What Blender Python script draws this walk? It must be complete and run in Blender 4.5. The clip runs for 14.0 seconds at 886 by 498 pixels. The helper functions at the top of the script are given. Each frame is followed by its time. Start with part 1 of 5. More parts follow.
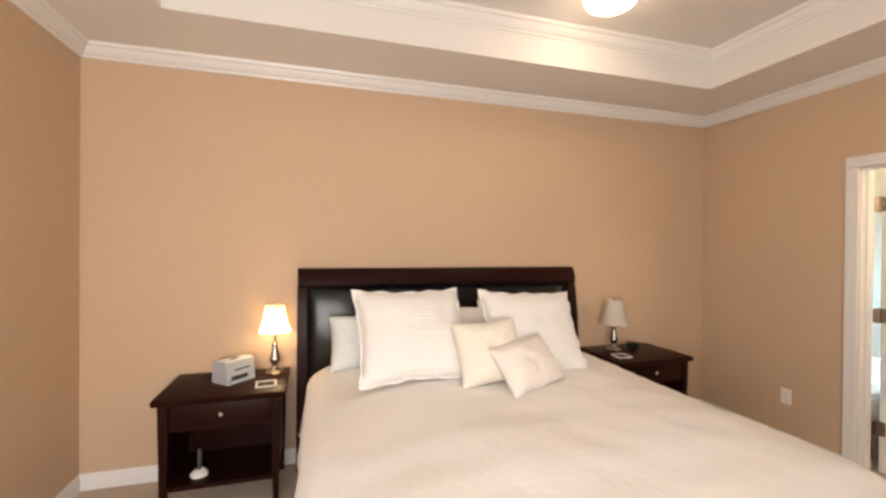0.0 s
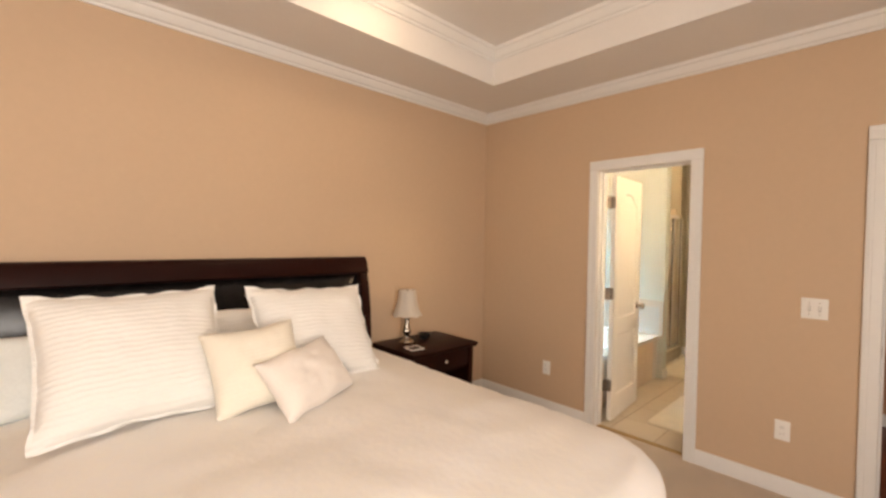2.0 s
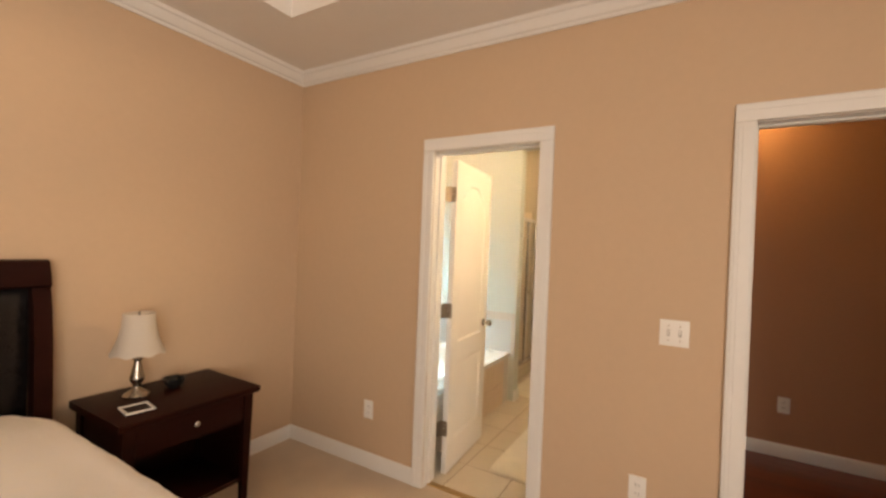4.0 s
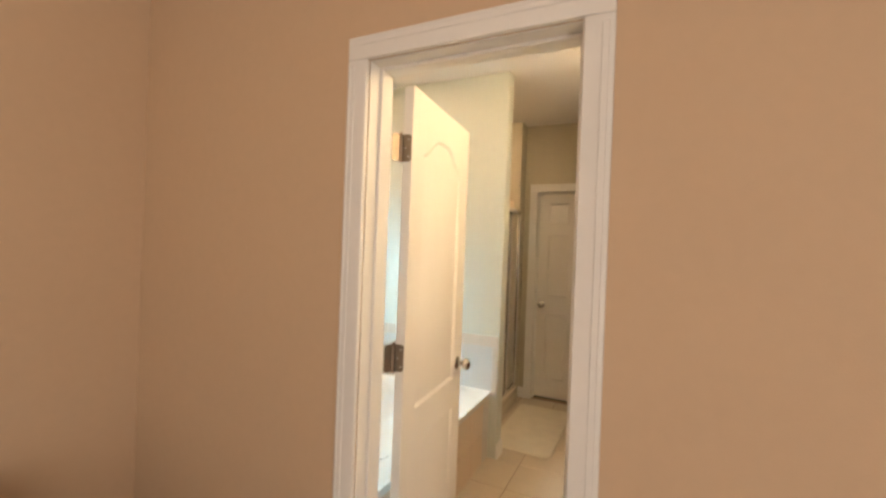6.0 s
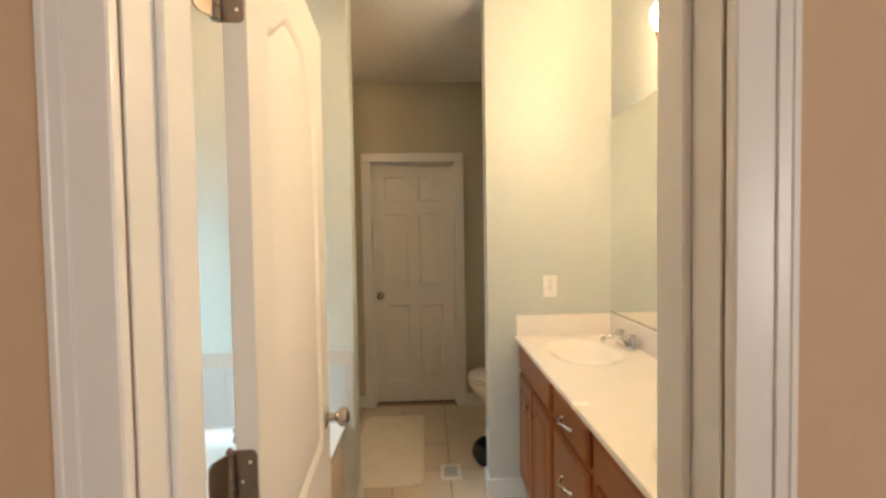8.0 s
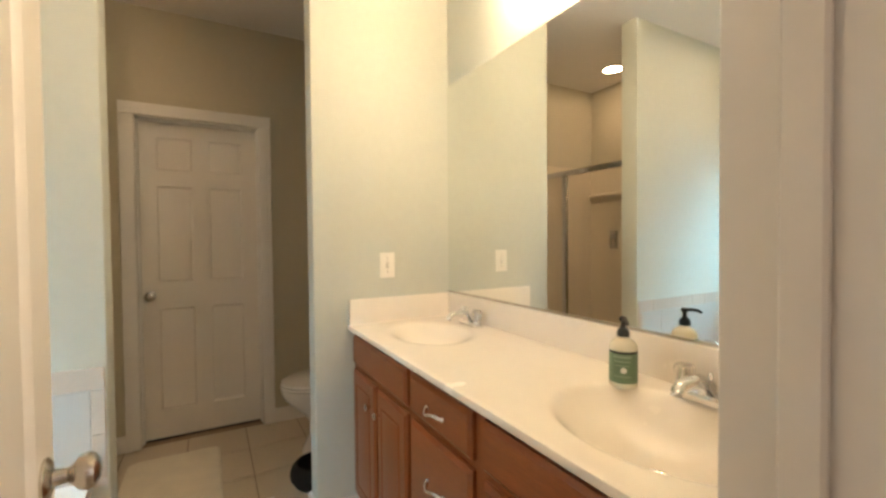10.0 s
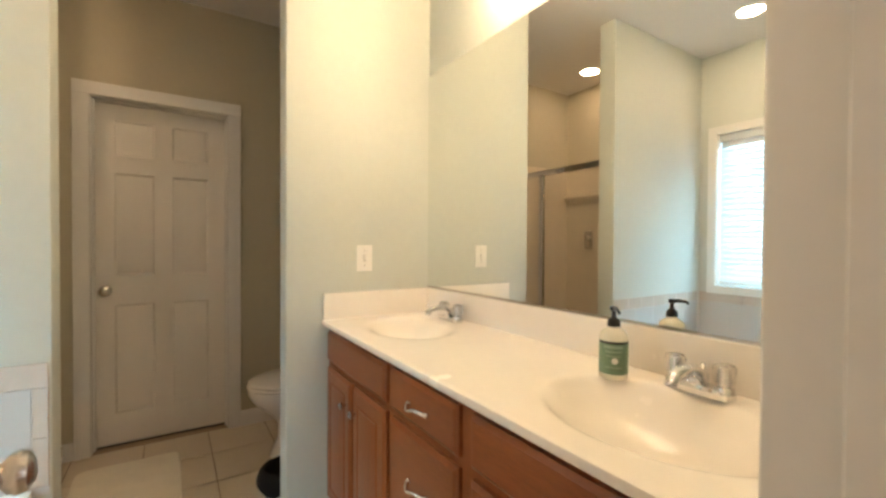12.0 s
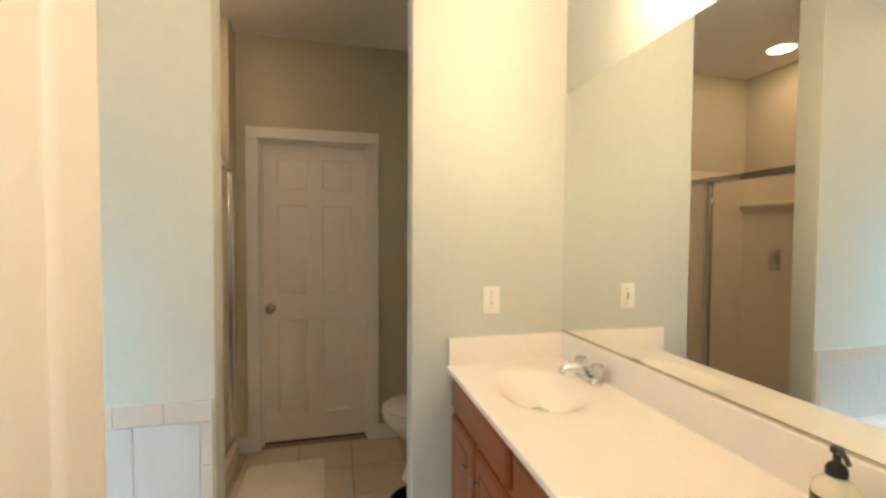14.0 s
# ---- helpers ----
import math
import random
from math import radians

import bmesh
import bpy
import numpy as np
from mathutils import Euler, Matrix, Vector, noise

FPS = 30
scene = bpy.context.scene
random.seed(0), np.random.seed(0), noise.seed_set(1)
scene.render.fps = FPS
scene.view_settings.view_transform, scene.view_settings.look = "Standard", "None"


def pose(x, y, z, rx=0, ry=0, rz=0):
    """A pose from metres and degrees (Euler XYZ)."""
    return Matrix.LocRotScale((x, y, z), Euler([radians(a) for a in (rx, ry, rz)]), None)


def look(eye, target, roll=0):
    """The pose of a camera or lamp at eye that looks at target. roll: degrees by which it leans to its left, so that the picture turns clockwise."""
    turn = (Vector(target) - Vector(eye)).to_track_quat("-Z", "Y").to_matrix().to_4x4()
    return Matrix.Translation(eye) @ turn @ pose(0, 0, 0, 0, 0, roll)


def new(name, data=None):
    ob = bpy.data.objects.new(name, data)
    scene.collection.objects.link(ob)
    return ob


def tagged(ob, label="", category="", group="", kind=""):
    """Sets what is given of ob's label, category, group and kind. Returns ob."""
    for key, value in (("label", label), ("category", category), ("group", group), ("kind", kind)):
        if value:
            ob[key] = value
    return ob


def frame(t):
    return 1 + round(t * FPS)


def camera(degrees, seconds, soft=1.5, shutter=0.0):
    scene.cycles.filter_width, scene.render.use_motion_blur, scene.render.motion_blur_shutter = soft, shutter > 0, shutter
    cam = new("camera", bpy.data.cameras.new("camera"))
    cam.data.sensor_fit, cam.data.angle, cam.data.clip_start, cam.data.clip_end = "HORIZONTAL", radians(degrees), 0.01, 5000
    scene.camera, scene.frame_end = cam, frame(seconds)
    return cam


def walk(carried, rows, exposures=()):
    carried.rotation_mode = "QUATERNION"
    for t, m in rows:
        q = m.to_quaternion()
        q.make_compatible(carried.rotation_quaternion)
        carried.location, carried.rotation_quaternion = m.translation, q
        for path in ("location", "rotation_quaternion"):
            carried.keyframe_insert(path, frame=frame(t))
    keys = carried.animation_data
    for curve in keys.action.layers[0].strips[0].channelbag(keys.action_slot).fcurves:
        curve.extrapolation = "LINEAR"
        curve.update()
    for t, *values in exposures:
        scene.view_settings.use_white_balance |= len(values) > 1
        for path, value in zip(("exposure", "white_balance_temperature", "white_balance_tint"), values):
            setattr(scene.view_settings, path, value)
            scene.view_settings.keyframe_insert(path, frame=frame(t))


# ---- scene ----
cam = camera(92.9, 14.0, soft=2.7)

PATH = [
    (0, (-0.064, 0.038, 1.492), (0.507, 1.955, 1.48), 0.5),
    (0.5, (-0.066, 0.132, 1.498), (0.738, 1.963, 1.472), 0.4),
    (1, (-0.008, 0.186, 1.513), (0.993, 1.917, 1.474), 0.1),
    (1.5, (0.071, 0.257, 1.493), (1.265, 1.861, 1.457), 0.5),
    (2, (0.181, 0.343, 1.469), (1.558, 1.793, 1.427), 1.0),
    (2.5, (0.349, 0.44, 1.448), (1.891, 1.713, 1.415), 1.3),
    (3, (0.584, 0.519, 1.442), (2.251, 1.625, 1.424), 1.5),
    (3.5, (0.877, 0.564, 1.448), (2.601, 1.577, 1.444), 1.6),
    (4, (1.196, 0.568, 1.46), (2.921, 1.579, 1.452), 2.3),
    (4.2, (1.31, 0.598, 1.454), (3.039, 1.603, 1.441), 2.4),
    (6.5, (2.455, 1.282, 1.450), (4.322, 1.995, 1.448), 1.7),
    (7, (2.607, 1.438, 1.443), (4.548, 1.922, 1.425), 1.1),
    (7.5, (2.749, 1.52, 1.433), (4.735, 1.749, 1.389), -0.1),
    (8, (2.896, 1.592, 1.429), (4.894, 1.528, 1.365), -0.9),
    (8.5, (3.009, 1.649, 1.408), (4.971, 1.268, 1.333), -0.8),
    (9, (3.128, 1.661, 1.358), (5.024, 1.029, 1.291), -0.9),
    (11.5, (3.325, 1.692, 1.203), (4.97, 0.555, 1.178), 0.3),
    (12, (3.34, 1.676, 1.216), (5.024, 0.597, 1.188), 0.3),
    (12.5, (3.354, 1.654, 1.249), (5.1, 0.681, 1.203), 0.4),
    (13, (3.353, 1.609, 1.285), (5.178, 0.79, 1.232), 0.4),
    (13.5, (3.367, 1.569, 1.344), (5.262, 0.932, 1.292), 0.3),
    (14, (3.471, 1.574, 1.418), (5.411, 1.09, 1.354), 0.3),
]
EXPOSURES = [(0.0, -0.06, 6350, 10), (2.0, -0.08, 6800, 11), (3.5, -0.12, 7250, 12), (6.5, -0.24, 6800, 11), (8.0, -0.33, 6450, 10), (9.0, -0.34, 6350, 9), (11.5, -0.27, 6150, 8), (14.0, -0.28, 6200, 10)]
walk(cam, [(t, look(eye, target, roll)) for t, eye, target, roll in PATH], EXPOSURES)

# ---- light ----
world = bpy.data.worlds.new("sky")
scene.world = world
world.use_nodes = True
wn = world.node_tree
sky = wn.nodes.new("ShaderNodeTexSky")
sky.sky_type = "NISHITA"
sky.sun_disc = False
sky.sun_elevation = radians(48)
sky.sun_rotation = radians(200)
wn.links.new(sky.outputs[0], wn.nodes["Background"].inputs[0])
wn.nodes["Background"].inputs[1].default_value = 0.1
sun_data = bpy.data.lights.new("sun", "SUN")
sun_data.energy, sun_data.angle, sun_data.color = 2.5, radians(0.5), (1.0, 0.95, 0.88)
sun = new("sun", sun_data)
sun.matrix_world = look((0, -20, 22), (0, 0, 0))

DOME_GLOW = 19.0
LAMP_GLOW = 85.0
VANITY_GLOW = 160.0
CAN_GLOW = 120.0
HALL_GLOW = 30.0
WINDOW_GLOW = 16.5


def day_window(name, m, sx, sy, watts, colour):
    d = bpy.data.lights.new(name, "AREA")
    d.shape, d.size, d.size_y, d.energy, d.color = "RECTANGLE", sx, sy, watts, colour
    ob = new(name, d)
    ob.matrix_world = m
    return ob


# sky light that enters by the bedroom windows; the rear one is assumed
day_window("window_daylight", look((-1.46, -0.30, 1.45), (1.0, -0.30, 1.35)), 1.5, 1.45, 6, (0.80, 0.90, 1.0))
day_window("window_daylight", look((-0.4, -1.63, 1.45), (-0.4, 1.0, 1.4)), 1.7, 1.45, 110, (1.0, 0.925, 0.86))


# ---- materials ----
def mat(name, col, rough=0.5, metal=0.0, var=0.05, big=1.5, fine=60.0, bump=0.0, bump_scale=200.0,
        stretch=(1, 1, 1), rand=0.0, coat=0.0, spec=0.5, sheen=0.0, island=False, col2=None):
    m = bpy.data.materials.new(name)
    m.use_nodes = True
    nt = m.node_tree
    b = nt.nodes["Principled BSDF"]
    tc = nt.nodes.new("ShaderNodeTexCoord")
    mp = nt.nodes.new("ShaderNodeMapping")
    mp.inputs["Scale"].default_value = stretch
    nt.links.new(tc.outputs["Object"], mp.inputs[0])
    n1 = nt.nodes.new("ShaderNodeTexNoise")
    n1.inputs["Scale"].default_value = big
    n1.inputs["Detail"].default_value = 4
    n2 = nt.nodes.new("ShaderNodeTexNoise")
    n2.inputs["Scale"].default_value = fine
    n2.inputs["Detail"].default_value = 3
    for n in (n1, n2):
        nt.links.new(mp.outputs[0], n.inputs["Vector"])
    add = nt.nodes.new("ShaderNodeMath")
    add.operation = "ADD"
    nt.links.new(n1.outputs["Fac"], add.inputs[0])
    nt.links.new(n2.outputs["Fac"], add.inputs[1])
    last = add
    if rand:
        src = nt.nodes.new("ShaderNodeNewGeometry" if island else "ShaderNodeObjectInfo")
        mul = nt.nodes.new("ShaderNodeMath")
        mul.operation = "MULTIPLY_ADD"
        nt.links.new(src.outputs["Random Per Island" if island else "Random"], mul.inputs[0])
        mul.inputs[1].default_value = rand
        nt.links.new(add.outputs[0], mul.inputs[2])
        last = mul
    ramp = nt.nodes.new("ShaderNodeMapRange")
    ramp.inputs["From Min"].default_value = 0.6
    ramp.inputs["From Max"].default_value = 1.4 + rand
    nt.links.new(last.outputs[0], ramp.inputs["Value"])
    mix = nt.nodes.new("ShaderNodeMix")
    mix.data_type = "RGBA"
    nt.links.new(ramp.outputs[0], mix.inputs["Factor"])
    c2 = col2 or tuple(min(1.0, c * (1 + var)) for c in col)
    c1 = tuple(c * (1 - var) for c in col)
    mix.inputs[6].default_value = (*c1, 1)
    mix.inputs[7].default_value = (*c2, 1)
    nt.links.new(mix.outputs[2], b.inputs["Base Color"])
    rr = nt.nodes.new("ShaderNodeMapRange")
    rr.inputs["To Min"].default_value = max(0.02, rough - 0.06)
    rr.inputs["To Max"].default_value = min(1.0, rough + 0.06)
    nt.links.new(n1.outputs["Fac"], rr.inputs["Value"])
    nt.links.new(rr.outputs[0], b.inputs["Roughness"])
    b.inputs["Metallic"].default_value = metal
    b.inputs["Specular IOR Level"].default_value = spec
    b.inputs["Coat Weight"].default_value = coat
    b.inputs["Coat Roughness"].default_value = 0.15
    b.inputs["Sheen Weight"].default_value = sheen
    if bump:
        n3 = nt.nodes.new("ShaderNodeTexNoise")
        n3.inputs["Scale"].default_value = bump_scale
        n3.inputs["Detail"].default_value = 3
        nt.links.new(mp.outputs[0], n3.inputs["Vector"])
        bp = nt.nodes.new("ShaderNodeBump")
        bp.inputs["Strength"].default_value = bump
        bp.inputs["Distance"].default_value = 0.004
        nt.links.new(n3.outputs["Fac"], bp.inputs["Height"])
        nt.links.new(bp.outputs[0], b.inputs["Normal"])
    return m


def glow(name, col, strength):
    m = bpy.data.materials.new(name)
    m.use_nodes = True
    b = m.node_tree.nodes["Principled BSDF"]
    b.inputs["Base Color"].default_value = (0.85, 0.83, 0.8, 1)
    b.inputs["Emission Color"].default_value = (*col, 1)
    b.inputs["Emission Strength"].default_value = strength
    b.inputs["Roughness"].default_value = 0.5
    return m


def clear(name, col, rough=0.02, ior=1.45):
    m = bpy.data.materials.new(name)
    m.use_nodes = True
    b = m.node_tree.nodes["Principled BSDF"]
    b.inputs["Base Color"].default_value = (*col, 1)
    b.inputs["Transmission Weight"].default_value = 1.0
    b.inputs["Roughness"].default_value = rough
    b.inputs["IOR"].default_value = ior
    return m


def pleated(name, col, scale, strength):
    """Cloth with fine pleats across its height."""
    m = mat(name, col, 0.9, var=0.03, big=6, fine=150, sheen=0.2)
    nt = m.node_tree
    tc = nt.nodes.new("ShaderNodeTexCoord")
    w = nt.nodes.new("ShaderNodeTexWave")
    w.bands_direction = "Z"
    w.inputs["Scale"].default_value = scale
    w.inputs["Distortion"].default_value = 3.0
    w.inputs["Detail"].default_value = 2
    nt.links.new(tc.outputs["Object"], w.inputs["Vector"])
    bp = nt.nodes.new("ShaderNodeBump")
    bp.inputs["Strength"].default_value = strength
    bp.inputs["Distance"].default_value = 0.01
    nt.links.new(w.outputs["Fac"], bp.inputs["Height"])
    nt.links.new(bp.outputs[0], nt.nodes["Principled BSDF"].inputs["Normal"])
    return m


def translucent(name, col, amount):
    m = bpy.data.materials.new(name)
    m.use_nodes = True
    nt = m.node_tree
    b = nt.nodes["Principled BSDF"]
    b.inputs["Base Color"].default_value = (*col, 1)
    b.inputs["Roughness"].default_value = 0.6
    t = nt.nodes.new("ShaderNodeBsdfTranslucent")
    t.inputs["Color"].default_value = (*col, 1)
    mx = nt.nodes.new("ShaderNodeMixShader")
    mx.inputs[0].default_value = amount
    nt.links.new(b.outputs[0], mx.inputs[1])
    nt.links.new(t.outputs[0], mx.inputs[2])
    nt.links.new(mx.outputs[0], nt.nodes["Material Output"].inputs[0])
    return m


TAN = mat("tan_wall_paint", (0.60, 0.44, 0.30), 0.72, var=0.025, big=0.8, fine=30, bump=0.12, bump_scale=260)
SAGE = mat("sage_wall_paint", (0.595, 0.62, 0.575), 0.65, var=0.025, big=0.8, fine=30, bump=0.12, bump_scale=260)
# browner and darker than SAGE, for the far and shower walls
TAUPE = mat("taupe_wall", (0.495, 0.455, 0.35), 0.68, var=0.025, big=0.8, fine=30, bump=0.12, bump_scale=260)
# TAN made darker and redder for one hall wall; the others keep TAN
HALLTAN = mat("darkened_tan_wall", (0.46, 0.245, 0.145), 0.7, var=0.03, big=0.8, fine=30, bump=0.12, bump_scale=260)
CEIL = mat("ceiling_paint", (0.78, 0.75, 0.72), 0.85, var=0.02, big=1, fine=50, bump=0.15, bump_scale=180)
TRIM = mat("white_trim_paint", (0.80, 0.79, 0.77), 0.33, var=0.02, big=2, fine=40, bump=0.03, bump_scale=90)
DOORW = mat("white_door_paint", (0.82, 0.79, 0.75), 0.38, var=0.02, big=2, fine=40, bump=0.05, bump_scale=120, stretch=(6, 6, 1))
CARPET = mat("beige_carpet", (0.58, 0.46, 0.34), 0.95, var=0.14, big=5, fine=220, bump=0.9, bump_scale=420, sheen=0.3)
DARKWOOD = mat("dark_cherry_wood", (0.019, 0.0040, 0.0027), 0.36, var=0.18, big=3, fine=26, stretch=(1, 8, 8), bump=0.04, bump_scale=60, spec=0.12)
LEATHER = mat("black_leather", (0.012, 0.010, 0.010), 0.20, var=0.2, big=5, fine=200, bump=0.10, bump_scale=240, spec=0.35)
# white that drifts to cream in broad soft blotches
DUVET = mat("white_duvet_cotton", (0.90, 0.87, 0.85), 0.92, var=0.03, big=2.6, fine=40, bump=0.5, bump_scale=30, sheen=0.25, col2=(0.91, 0.86, 0.78))
SHAM = pleated("white_pleated_cotton", (0.86, 0.84, 0.80), 15.0, 0.24)
CREAM = pleated("cream_silk", (0.86, 0.80, 0.68), 20.0, 0.12)
BLUSH = mat("pale_blush_satin", (0.84, 0.77, 0.70), 0.75, var=0.04, big=7, fine=140, bump=0.2, bump_scale=40, sheen=0.3)
PALEGREY = mat("pale_grey_cotton", (0.74, 0.77, 0.75), 0.9, var=0.06, big=9, fine=90, bump=0.2, bump_scale=50)
PEWTER = mat("brushed_pewter", (0.42, 0.38, 0.33), 0.26, metal=1.0, var=0.08, big=8, fine=120)
CHROME = mat("chrome", (0.75, 0.75, 0.76), 0.07, metal=1.0, var=0.02)
NICKEL = mat("satin_nickel", (0.55, 0.51, 0.46), 0.24, metal=1.0, var=0.05)
HINGE = mat("worn_nickel_hinge", (0.27, 0.22, 0.18), 0.42, metal=1.0, var=0.1)
BRASS = mat("antique_brass", (0.50, 0.34, 0.16), 0.28, metal=1.0, var=0.08)
SHADE_OFF = translucent("ivory_shade_fabric", (0.80, 0.74, 0.66), 0.35)
SHADE_ON = translucent("lit_ivory_shade_fabric", (0.86, 0.80, 0.70), 0.6)
BULB = glow("lit_bulb", (1.0, 0.70, 0.34), LAMP_GLOW)
VBULB = glow("vanity_bulb", (1.0, 0.71, 0.41), VANITY_GLOW)
DOME = glow("lit_dome_glass", (1.0, 0.74, 0.48), DOME_GLOW)
CAN = glow("lit_recessed_lamp", (1.0, 0.65, 0.38), CAN_GLOW)
HALLB = glow("lit_hall_lamp", (1.0, 0.62, 0.24), HALL_GLOW)
SKYPANE = glow("bright_daylight", (0.54, 0.83, 1.0), WINDOW_GLOW)
PLASTIC = mat("white_plastic", (0.86, 0.84, 0.80), 0.35, var=0.015)
# grey that stands for the shade inside a toggle's slot
SHADOWGAP = mat("slot_shade_grey", (0.42, 0.40, 0.37), 0.6, var=0.05)
SLOT = mat("dark_slot", (0.05, 0.045, 0.04), 0.5, var=0.1)
GREYPLASTIC = mat("silver_grey_plastic", (0.50, 0.51, 0.53), 0.38, var=0.03)
DISPLAY = mat("dark_display", (0.06, 0.065, 0.07), 0.2, var=0.1)
BLACKMATTE = mat("matt_black_plastic", (0.010, 0.010, 0.011), 0.7, var=0.25, big=12, fine=120, spec=0.3)
BLACKPLASTIC = mat("black_plastic", (0.012, 0.012, 0.012), 0.35, var=0.2)
PORCELAIN = mat("white_porcelain", (0.82, 0.80, 0.77), 0.12, var=0.015, coat=0.4)
MARBLE = mat("cultured_marble", (0.90, 0.845, 0.775), 0.25, var=0.02, big=4, fine=25, coat=0.12)
OAK = mat("honey_oak", (0.25, 0.074, 0.021), 0.36, var=0.22, big=3, fine=30, stretch=(14, 14, 1.5), bump=0.08, bump_scale=70, coat=0.15)
OAKH = mat("honey_oak_across", (0.25, 0.074, 0.021), 0.36, var=0.22, big=3, fine=30, stretch=(1.5, 14, 14), bump=0.08, bump_scale=70, coat=0.15)
MIRROR = mat("silvered_glass", (0.90, 0.92, 0.90), 0.02, metal=1.0, var=0.0)
MIRROR.node_tree.nodes["Map Range.001"].inputs["To Min"].default_value = 0.0
MIRROR.node_tree.nodes["Map Range.001"].inputs["To Max"].default_value = 0.01
GLASS = clear("shower_glass", (0.97, 0.96, 0.93), 0.02)
ACRYLIC = clear("clear_acrylic", (0.97, 0.96, 0.94), 0.04, 1.42)
ACRYLIC.node_tree.nodes["Principled BSDF"].inputs["Transmission Weight"].default_value = 0.9
FIBREGLASS = mat("almond_fibreglass", (0.72, 0.64, 0.52), 0.25, var=0.03, coat=0.3)
FLOORTILE = mat("beige_ceramic_floor_tile", (0.61, 0.53, 0.42), 0.38, var=0.08, big=5, fine=60, rand=0.4, bump=0.06, bump_scale=40)
GROUT = mat("floor_grout", (0.36, 0.27, 0.19), 0.9, var=0.12, big=6, fine=90)
WALLTILE = mat("white_wall_tile", (0.57, 0.55, 0.53), 0.16, var=0.02, rand=0.12, coat=0.3)
TRIMTILE = mat("blush_trim_tile", (0.60, 0.52, 0.45), 0.2, var=0.05, rand=0.15, coat=0.2)
WALLGROUT = mat("wall_grout", (0.62, 0.58, 0.54), 0.85, var=0.06)
SKIRTTILE = mat("tan_tub_skirt_tile", (0.66, 0.53, 0.41), 0.35, var=0.06, big=4, rand=0.15)
RUG = mat("cream_bath_rug", (0.80, 0.74, 0.61), 0.97, var=0.10, big=9, fine=160, bump=1.0, bump_scale=160, sheen=0.4)
PLANK = mat("cherry_hardwood_plank", (0.15, 0.030, 0.010), 0.34, var=0.3, big=2, fine=22, stretch=(10, 1.2, 10), rand=0.7, coat=0.3)
CREAMSOAP = mat("cream_soap_bottle", (0.78, 0.74, 0.62), 0.25, var=0.02)
GREENLABEL = mat("green_paper_label", (0.14, 0.22, 0.14), 0.55, var=0.12, big=20, fine=120)
PAPER = mat("white_paper", (0.80, 0.77, 0.72), 0.8, var=0.04)
BOOKRED = mat("dark_red_cover", (0.16, 0.03, 0.025), 0.5, var=0.1)
ORANGE = mat("orange_rubber", (0.75, 0.36, 0.03), 0.4, var=0.05)


# ---- helpers of this scene ----
def box(bm, x0, x1, y0, y1, z0, z1, bev=0.0, seg=1):
    c = Vector(((x0 + x1) / 2, (y0 + y1) / 2, (z0 + z1) / 2))
    r = bmesh.ops.create_cube(bm, size=1.0, matrix=Matrix.Translation(c) @ Matrix.Diagonal((abs(x1 - x0), abs(y1 - y0), abs(z1 - z0), 1)))
    if bev:
        edges = {e for v in r["verts"] for e in v.link_edges}
        bmesh.ops.bevel(bm, geom=list(edges), offset=bev, segments=seg, affect="EDGES", profile=0.6)
    return bm


def boxes(*rows, bev=0.0, seg=1):
    bm = bmesh.new()
    for r in rows:
        box(bm, *r, bev=bev, seg=seg)
    return bm


def lathe(bm, profile, n=24, m=Matrix(), cap=True):
    """A turned body from (radius, height) pairs."""
    rings = []
    for r, z in profile:
        rings.append([bm.verts.new(m @ Vector((r * math.cos(2 * math.pi * k / n), r * math.sin(2 * math.pi * k / n), z))) for k in range(n)])
    for a, b in zip(rings, rings[1:]):
        for k in range(n):
            bm.faces.new((a[k], a[(k + 1) % n], b[(k + 1) % n], b[k]))
    if cap:
        bm.faces.new(rings[0][::-1])
        bm.faces.new(rings[-1])
    return bm


def tube(bm, pts, r, n=10):
    """A round bar along points."""
    pts = [Vector(p) for p in pts]
    rings = []
    for i, p in enumerate(pts):
        d = (pts[min(i + 1, len(pts) - 1)] - pts[max(i - 1, 0)]).normalized()
        up = Vector((0, 0, 1)) if abs(d.z) < 0.9 else Vector((1, 0, 0))
        a = d.cross(up).normalized()
        b = a.cross(d)
        rr = r[i] if isinstance(r, (list, tuple)) else r
        rings.append([bm.verts.new(p + rr * (math.cos(2 * math.pi * k / n) * a + math.sin(2 * math.pi * k / n) * b)) for k in range(n)])
    for a, b in zip(rings, rings[1:]):
        for k in range(n):
            bm.faces.new((a[k], a[(k + 1) % n], b[(k + 1) % n], b[k]))
    bm.faces.new(rings[0][::-1])
    bm.faces.new(rings[-1])
    return bm


def prism(bm, profile, axis, a0, a1):
    """A profile of (u, v) pairs swept along x or y from a0 to a1."""
    f = (lambda a, u, v: (a, u, v)) if axis == "x" else (lambda a, u, v: (u, a, v))
    r0 = [bm.verts.new(f(a0, u, v)) for u, v in profile]
    r1 = [bm.verts.new(f(a1, u, v)) for u, v in profile]
    n = len(profile)
    for k in range(n):
        bm.faces.new((r0[k], r0[(k + 1) % n], r1[(k + 1) % n], r1[k]))
    bm.faces.new(r0[::-1])
    bm.faces.new(r1)
    return bm


def mesh_of(bm, name, material, smooth=None):
    bmesh.ops.recalc_face_normals(bm, faces=bm.faces)
    me = bpy.data.meshes.new(name)
    bm.to_mesh(me)
    bm.free()
    me.materials.append(material)
    if smooth is not None:
        me.shade_smooth()
        me.set_sharp_from_angle(angle=radians(smooth))
    return me


def part(name, bm, material, parent, label="", smooth=35):
    ob = new(name, mesh_of(bm, name, material, smooth))
    ob.parent = parent
    if label:
        tagged(ob, label)
    return ob


